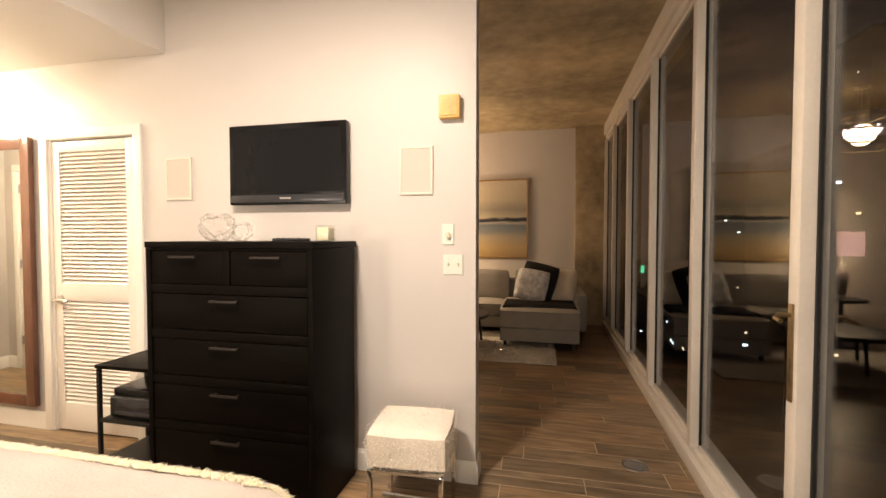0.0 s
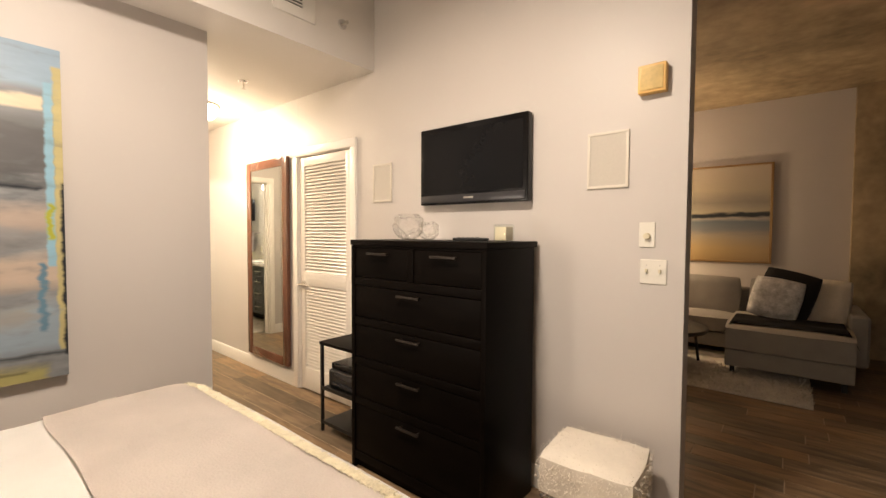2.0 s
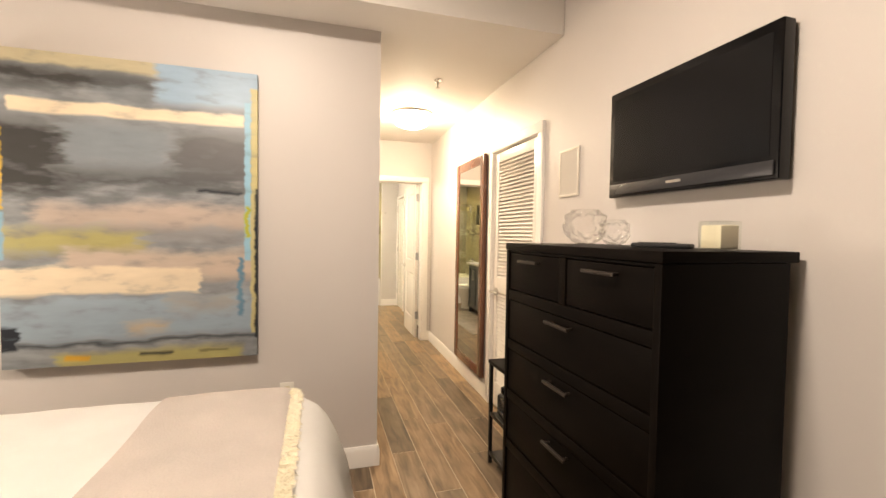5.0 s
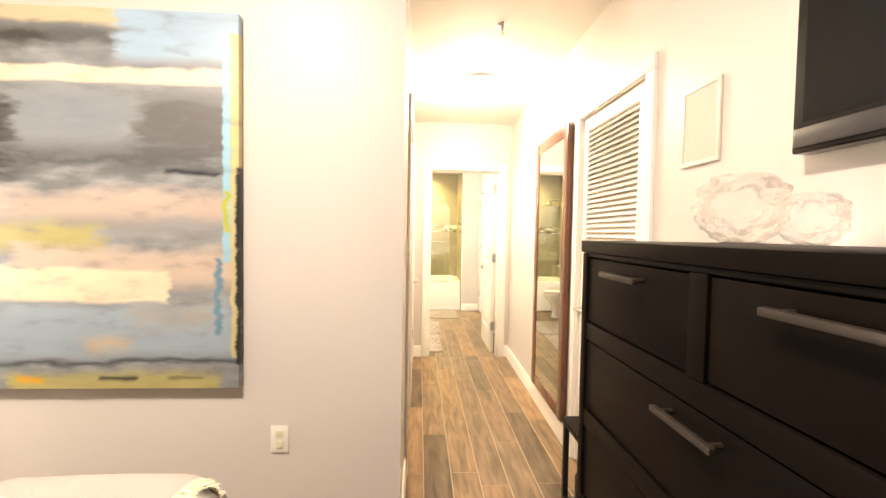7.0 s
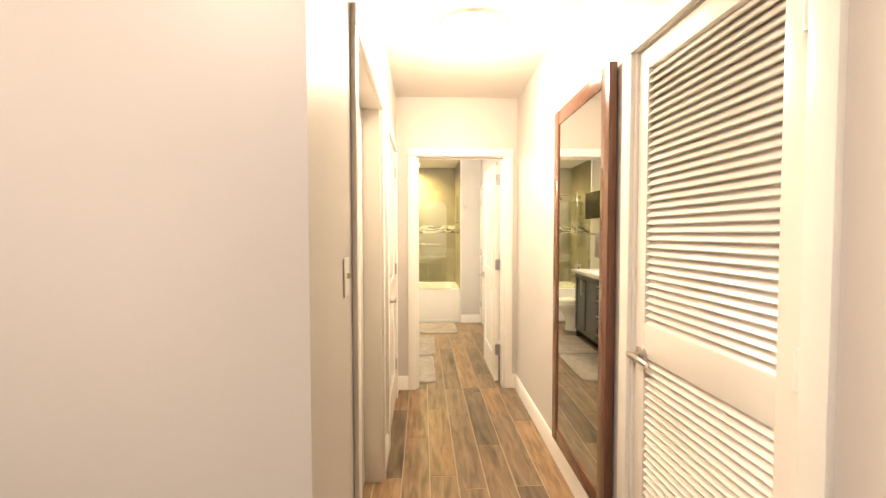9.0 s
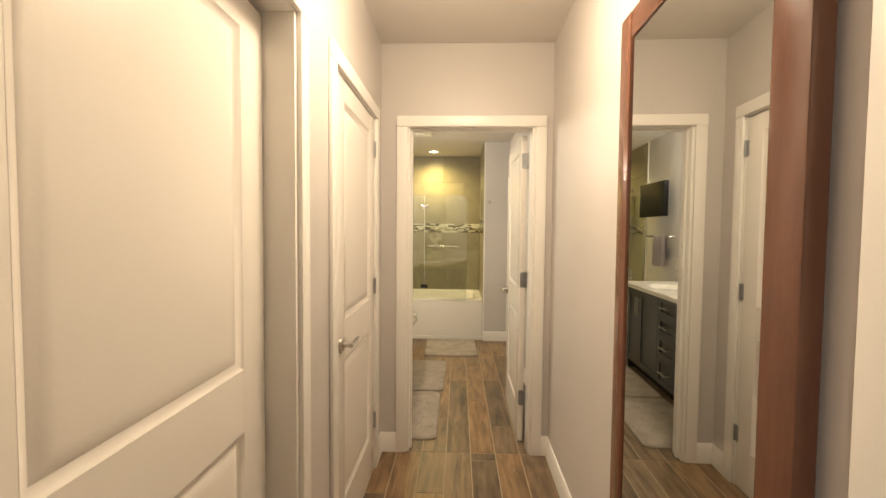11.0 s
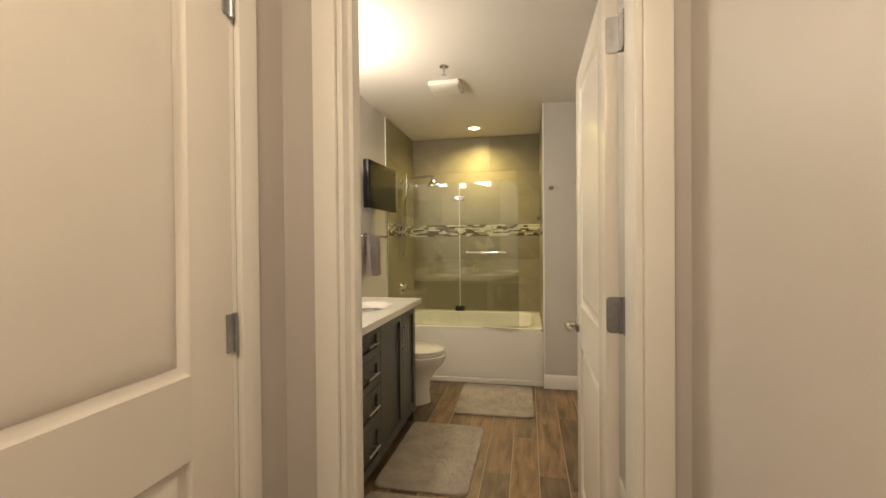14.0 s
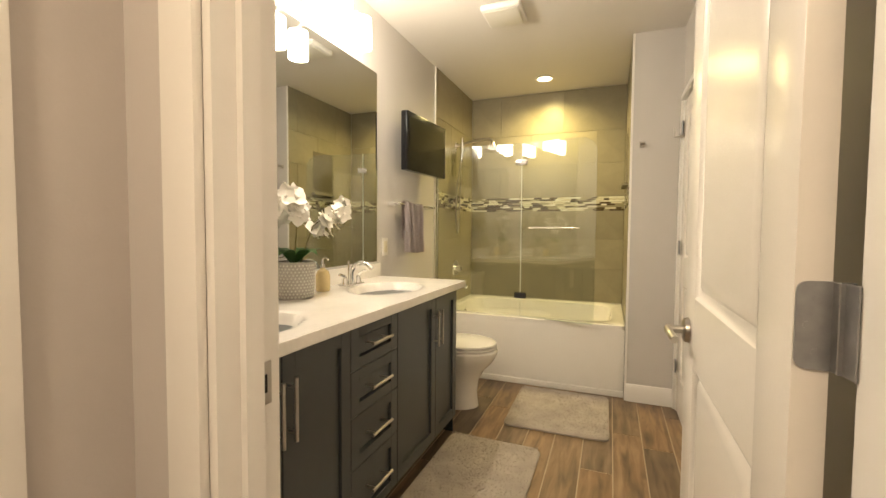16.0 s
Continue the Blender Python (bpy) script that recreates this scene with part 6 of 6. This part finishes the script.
M_SEAL = material("clear_seal", (0.55, 0.58, 0.52), 0.3, vary=0.05)
shower_screen()
d = thing("wall_shower", (-9.20, BY0, 1.98), "chrome shower arm and head on the tiled wall", "shower")
part("arm", pipe([(-9.2, BY0 + 0.012, 1.97), (-9.2, BY0 + 0.08, 1.985), (-9.2, BY0 + 0.20, 2.005), (-9.2, BY0 + 0.33, 2.015), (-9.2, BY0 + 0.36, 1.995)], 0.012), M_NICKEL, d)
part("flange", rod((-9.2, BY0 + 0.012, 1.97), (-9.2, BY0 + 0.022, 1.97), 0.034, 0.028, 20), M_CHROME, d)
part("head", lathe([(0.016, 0.0), (0.022, -0.03), (0.055, -0.07), (0.075, -0.085), (0.075, -0.095), (0.0001, -0.097)], (-9.2, BY0 + 0.36, 1.995), 28), M_CHROME, d, "chrome shower head")
part("diverter", rod((-9.2, BY0 + 0.07, 1.93), (-9.2, BY0 + 0.07, 2.04), 0.020, 0.014, 14), M_CHROME, d)
part("hand_shower", rod((-9.17, BY0 + 0.085, 1.93), (-9.15, BY0 + 0.075, 1.80), 0.026, 0.012, 16), M_CHROME, d, "chrome hand shower in its clip")
part("hose", pipe([(-9.15, BY0 + 0.075, 1.80), (-9.12, BY0 + 0.055, 1.62), (-9.11, BY0 + 0.045, 1.40), (-9.12, BY0 + 0.045, 1.22), (-9.15, BY0 + 0.05, 1.16), (-9.19, BY0 + 0.05, 1.24), (-9.20, BY0 + 0.055, 1.60), (-9.20, BY0 + 0.07, 1.94)], 0.007), M_NICKEL, d)
d = thing("tub_tap", (-9.2, BY0, 0.66), "chrome tub spout and round mixer valve", "faucet")
part("spout", pipe([(-9.2, BY0 + 0.012, 0.67), (-9.2, BY0 + 0.09, 0.67), (-9.2, BY0 + 0.13, 0.65)], 0.020, 16), M_CHROME, d)
part("valve_plate", rod((-9.2, BY0 + 0.012, 0.83), (-9.2, BY0 + 0.020, 0.83), 0.075, 0.072, 32), M_CHROME, d)
part("valve_handle", rod((-9.2, BY0 + 0.02, 0.83), (-9.2, BY0 + 0.07, 0.83), 0.026, 0.022, 20), M_CHROME, d)
d = thing("robe_hook", (TUBX + 0.04, 2.79, 1.775), "nickel double robe hook on the painted wall", "hook")
part("plate", box(TUBX + 0.041, TUBX + 0.048, 2.79, 2.825, 1.755, 1.795, 0.003), M_NICKEL, d)
bm = rod((TUBX + 0.045, 2.80, 1.775), (TUBX + 0.085, 2.795, 1.785), 0.006, 0.008, 10)
rod((TUBX + 0.045, 2.815, 1.775), (TUBX + 0.085, 2.82, 1.785), 0.006, 0.008, 10, bm=bm)
part("prongs", bm, M_NICKEL, d)
d = thing("recessed_light", (-9.30, 2.05, LOW - 0.02), "lit round recessed ceiling light over the tub", "lamp")
part("trim_ring", lathe([(0.085, 0.0), (0.083, -0.006), (0.062, -0.006), (0.060, 0.0)], (-9.30, 2.05, LOW - 0.0205), 36), M_TRIM, d)
g = part("lens", rod((-9.30, 2.05, LOW - 0.0205), (-9.30, 2.05, LOW - 0.024), 0.058, None, 32), M_DOWNLIGHT, d, "glowing lens")
g.visible_shadow = False
d = thing("exhaust_fan", (-8.05, 1.99, LOW - 0.02), "white square bathroom exhaust fan grille", "vent")
part("housing", box(-8.16, -7.92, 1.87, 2.11, LOW - 0.060, LOW - 0.0205, 0.018, 4), M_TRIM, d)
part("grille", box(-8.14, -7.94, 1.89, 2.09, LOW - 0.066, LOW - 0.0605, 0.004), M_WHITEPLASTIC, d)


def bath_mat(x0, x1, y0, y1, rz, label):
    """A thick plush mat with rounded corners and a nap."""
    cx, cy, w, h, r = (x0 + x1) / 2, (y0 + y1) / 2, x1 - x0, y1 - y0, 0.045
    bm = bmesh.new()
    ring = []
    for sx, sy, a0 in ((1, 1, 0), (-1, 1, 90), (-1, -1, 180), (1, -1, 270)):
        for k in range(6):
            a = radians(a0 + 18 * k)
            ring.append((sx * (w / 2 - r) + r * math.cos(a), sy * (h / 2 - r) + r * math.sin(a)))
    layers = []
    for inset, z in ((0, 0.002), (0, 0.010), (0.006, 0.018), (0.015, 0.021)):
        layers.append([bm.verts.new((x * (1 - 2 * inset / w), y * (1 - 2 * inset / h), z)) for x, y in ring])
    for p, q in zip(layers, layers[1:]):
        for i in range(len(ring)):
            k = (i + 1) % len(ring)
            bm.faces.new((p[i], p[k], q[k], q[i]))
    bm.faces.new(layers[-1]), bm.faces.new(layers[0][::-1])
    rng = random.Random(int(-x0 * 10))
    for i in range(3600):
        x, y = rng.uniform(-w / 2 + 0.01, w / 2 - 0.01), rng.uniform(-h / 2 + 0.01, h / 2 - 0.01)
        a = Vector((x, y, 0.020))
        b = a + Vector((rng.uniform(-0.012, 0.012), rng.uniform(-0.012, 0.012), rng.uniform(0.003, 0.008)))
        s = Vector((rng.uniform(-1, 1), rng.uniform(-1, 1), 0)) * 0.005
        bm.faces.new([bm.verts.new(v) for v in (a - s, a + s, b)])
    solo("bath_mat", spun(bm, (cx, cy, 0), rz), M_MAT, label, "rug", "bath mats")


bath_mat(-8.62, -7.95, 2.03, 2.64, 0.8, "grey plush bath mat before the tub")
bath_mat(-7.72, -6.90, 1.79, 2.30, -0.5, "grey plush bath mat along the vanity")
bath_mat(-6.85, -6.03, 1.79, 2.275, 0.4, "grey plush bath mat inside the doorway")


def orchid():
    px, py = -6.89, 1.375
    d = thing("potted_orchid", (px, py, CT), "white orchid in a grey dimpled ceramic pot on the vanity", "plant")
    bm = lathe([(0.072, 0.0), (0.078, 0.01), (0.082, 0.08), (0.084, 0.148), (0.085, 0.155), (0.077, 0.155), (0.074, 0.135), (0.0001, 0.130)], (px, py, CT + 0.001), 40)
    part("pot", bm, M_POT, d, "grey ceramic pot with raised dots")
    bm = bmesh.new()
    for r in range(11):
        for k in range(34):
            a = 6.28318 * (k + 0.5 * (r % 2)) / 34
            z = 0.012 + r * 0.0130
            rad = 0.0775 + 0.006 * z / 0.15
            bmesh.ops.create_icosphere(bm, subdivisions=1, radius=0.0042, matrix=Matrix.Translation((px + rad * math.cos(a), py + rad * math.sin(a), CT + z)))
    part("dot_relief", bm, M_POTDOT, d, kind="stuff")
    rng = random.Random(11)
    for k in range(6):
        a = k * 1.05 + 0.3
        bm = bmesh.new()
        L, n = rng.uniform(0.12, 0.17), 8
        left, right = [], []
        for i in range(n + 1):
            u = i / n
            c = Vector((px, py, CT + 0.135)) + Vector((math.cos(a), math.sin(a), 0)) * L * u + Vector((0, 0, 0.07 * math.sin(u * 2.4)))
            w = 0.030 * math.sin(math.pi * (0.12 + 0.88 * u)) + 0.001
            sd = Vector((-math.sin(a), math.cos(a), 0)) * w
            left.append(bm.verts.new(c - sd + Vector((0, 0, 0.006)))), right.append(bm.verts.new(c + sd + Vector((0, 0, 0.006))))
        for i in range(n):
            bm.faces.new((left[i], left[i + 1], right[i + 1], right[i]))
        bmesh.ops.solidify(bm, geom=bm.faces[:], thickness=0.002)
        part("leaf", bm, M_LEAF, d, "dark green strap leaf")
    sprays = ([(0, 0, 0.13), (0.004, 0.01, 0.24), (0.0, 0.02, 0.36), (0.03, 0.03, 0.43), (0.10, 0.03, 0.43), (0.17, 0.02, 0.38)],
              [(-0.03, 0, 0.13), (-0.07, 0.01, 0.24), (-0.10, 0.02, 0.31), (-0.17, 0.03, 0.35), (-0.26, 0.04, 0.39), (-0.34, 0.04, 0.42)])
    for pts in sprays:
        world_pts = [(px + x, py + y, CT + z) for x, y, z in pts]
        part("stem", pipe(world_pts, 0.0028, 8), M_STEM, d, "thin brown stem")
        for i in range(22):
            u = 2 + 3 * (i + 0.2) / 22
            k = min(int(u), 4)
            c = Vector(world_pts[k]).lerp(Vector(world_pts[k + 1]), u - k) + Vector((rng.uniform(-0.03, 0.03), rng.uniform(-0.02, 0.035), rng.uniform(-0.045, 0.02)))
            face = Euler((rng.uniform(-0.6, 0.6), rng.uniform(-0.6, 0.6), rng.uniform(-0.9, 0.9))).to_matrix() @ Matrix.Rotation(-1.2, 3, "X")
            bm = bmesh.new()
            for p in range(5):
                a = p * 1.2566 + 0.2
                wide = 0.024 if p % 2 else 0.017
                ring = []
                for q in range(7):
                    b = q / 6
                    along, across = 0.044 * b, wide * math.sin(math.pi * min(1, 0.06 + b * 0.94))
                    for s in (-1, 1):
                        lx, ly = along * math.cos(a) - s * across * math.sin(a), along * math.sin(a) + s * across * math.cos(a)
                        ring.append(bm.verts.new(c + face @ Vector((lx, ly, 0.010 * b * b))))
                for q in range(6):
                    bm.faces.new((ring[2 * q], ring[2 * q + 1], ring[2 * q + 3], ring[2 * q + 2]))
            bmesh.ops.create_icosphere(bm, subdivisions=1, radius=0.006, matrix=Matrix.Translation(c + face @ Vector((0, 0, 0.006))))
            part("blossom", bm, M_PETAL, d, "white orchid blossom")


orchid()
d = thing("soap_dispenser", (-7.10, 1.36, CT), "glass pump bottle of amber hand soap on the vanity", "soap dispenser")
part("bottle", lathe([(0.030, 0.0), (0.033, 0.006), (0.033, 0.075), (0.026, 0.095), (0.012, 0.105), (0.012, 0.115)], (-7.10, 1.36, CT + 0.001), 28), M_SOAP, d)
part("collar", rod((-7.10, 1.36, CT + 0.112), (-7.10, 1.36, CT + 0.128), 0.014, None, 16), M_CHROME, d)
part("pump", pipe([(-7.10, 1.36, CT + 0.125), (-7.10, 1.36, CT + 0.155), (-7.09, 1.38, CT + 0.160), (-7.08, 1.405, CT + 0.152)], 0.005), M_CHROME, d)

# niche shelf seen in the mirror, on the tub's end wall
# flat sheet without depth; darker than the tiles to give the recess its shade
n = structure("tub_niche", box(-9.32, -9.00, TUBY - 0.013, TUBY - 0.0115, 1.58, 1.98), M_NICHESHADE, "tiled shelf niche in the tub's end wall, flat, its shade in the colour", "niche")
part("frame", box(-9.34, -9.32, TUBY - 0.016, TUBY - 0.0115, 1.56, 2.00), M_TILEGROUT, n)
part("shelf", box(-9.34, -8.98, TUBY - 0.05, TUBY - 0.0115, 1.54, 1.56), M_TILEGROUT, n)

# ---- repeated pieces: wall tiles, mosaic, floor planks ----
def tiled(name, wall, axis, a0, a1, face, out, z0, z1):
    """Large wall tiles in running bond over a grout bed, leaving the mosaic's band free."""
    bed_bm = box(a0, a1, face, face + out * 0.005, z0, z1) if axis == "x" else box(face, face + out * 0.005, a0, a1, z0, z1)
    root = structure(name, bed_bm, M_TILEGROUT, "taupe porcelain tile lining of the tub alcove", "wall tiles")
    w, g = 0.61, 0.003
    rows = [(z0, 0.83), (0.83, 1.11), (1.11, 1.375), (1.515, 1.82), (1.82, 2.125), (2.125, z1)]
    cache = {}
    for r, (lo, hi) in enumerate(rows):
        x = a0 - (w / 2 if r % 2 else 0)
        while x < a1 - 0.01:
            b0, b1 = max(x, a0), min(x + w, a1)
            if b1 - b0 > 0.02:
                key = (round(b1 - b0, 3), round(hi - lo, 3))
                if key not in cache:
                    hw, hh = (b1 - b0) / 2 - g / 2, (hi - lo) / 2 - g / 2
                    bm = box(-hw, hw, 0.0, out * 0.0105, -hh, hh, 0.0012, 1) if axis == "x" else box(0.0, out * 0.0105, -hw, hw, -hh, hh, 0.0012, 1)
                    me = bpy.data.meshes.new("wall_tile")
                    bm.to_mesh(me), bm.free()
                    me.materials.append(M_TILE)
                    cache[key] = me
                c = (b0 + b1) / 2
                piece("wall_tile", cache[key], root, (c, face, (lo + hi) / 2) if axis == "x" else (face, c, (lo + hi) / 2))
            x += w
    rng = random.Random(len(name))
    bm = bmesh.new()
    zz, row_h = 1.379, 0.0166
    for r in range(8):
        x = a0 - rng.uniform(0, 0.08)
        while x < a1:
            L = rng.choice((0.048, 0.074, 0.098))
            b0, b1 = max(x, a0) + 0.001, min(x + L, a1) - 0.001
            if b1 - b0 > 0.006:
                t = rng.uniform(0.0085, 0.011)
                if axis == "x":
                    box(b0, b1, face, face + out * t, zz, zz + row_h - 0.002, bm=bm)
                else:
                    box(face, face + out * t, b0, b1, zz, zz + row_h - 0.002, bm=bm)
            x += L
        zz += row_h
    part("mosaic", bm, M_MOSAIC, root, "mosaic band of brown, cream and olive glass strips", smooth=False, kind="stuff")


tiled("wall_tiles_back", None, "y", BY0 + 0.011, TUBY - 0.011, BX1, 1, TUBH, LOW - 0.021)
tiled("wall_tiles_south", None, "x", BX1 + 0.011, TUBX - 0.02, BY0, 1, TUBH, LOW - 0.021)
tiled("wall_tiles_north", None, "x", BX1 + 0.011, TUBX + 0.038, TUBY, -1, TUBH, LOW - 0.021)
structure("tile_edge", box(TUBX - 0.0195, TUBX - 0.012, BY0 + 0.0005, BY0 + 0.012, 0.0, LOW - 0.021), M_TRIM, "pale tile edge strip", "trim")
structure("tile_edge_right", box(TUBX + 0.0405, TUBX + 0.046, TUBY - 0.011, TUBY + 0.004, 0.001, LOW - 0.021), M_TRIM, "pale tile edge strip", "trim")


def planks():
    w, length, g, t = 0.155, 0.92, 0.0050, 0.0075
    cache = {}
    for name, (x0, x1, y0, y1, _) in SLABS.items():
        root = SLAB[name]
        lo_row, hi_row = math.floor((y0 + 2.3) / w), math.ceil((y1 + 2.3) / w)
        for r in range(lo_row, hi_row):
            ya, yb = max(y0, -2.3 + r * w), min(y1, -2.3 + (r + 1) * w)
            if yb - ya < 0.012:
                continue
            off = (r * 0.345 + 0.11 * ((r * 7) % 3)) % length
            k = math.floor((x0 + 12 - off) / length)
            while -12 + off + k * length < x1:
                xa, xb = max(x0, -12 + off + k * length), min(x1, -12 + off + (k + 1) * length)
                k += 1
                if xb - xa < 0.015:
                    continue
                key = (round(xb - xa, 3), round(yb - ya, 3))
                if key not in cache:
                    hx, hy = (xb - xa) / 2 - g / 2, (yb - ya) / 2 - g / 2
                    bm = box(-hx, hx, -hy, hy, -t + 0.0005, 0.0, 0.0012, 1)
                    me = bpy.data.meshes.new("plank")
                    bm.to_mesh(me), bm.free()
                    me.materials.append(M_PLANK)
                    cache[key] = me
                piece("plank", cache[key], root, ((xa + xb) / 2, (ya + yb) / 2, 0.0))


planks()
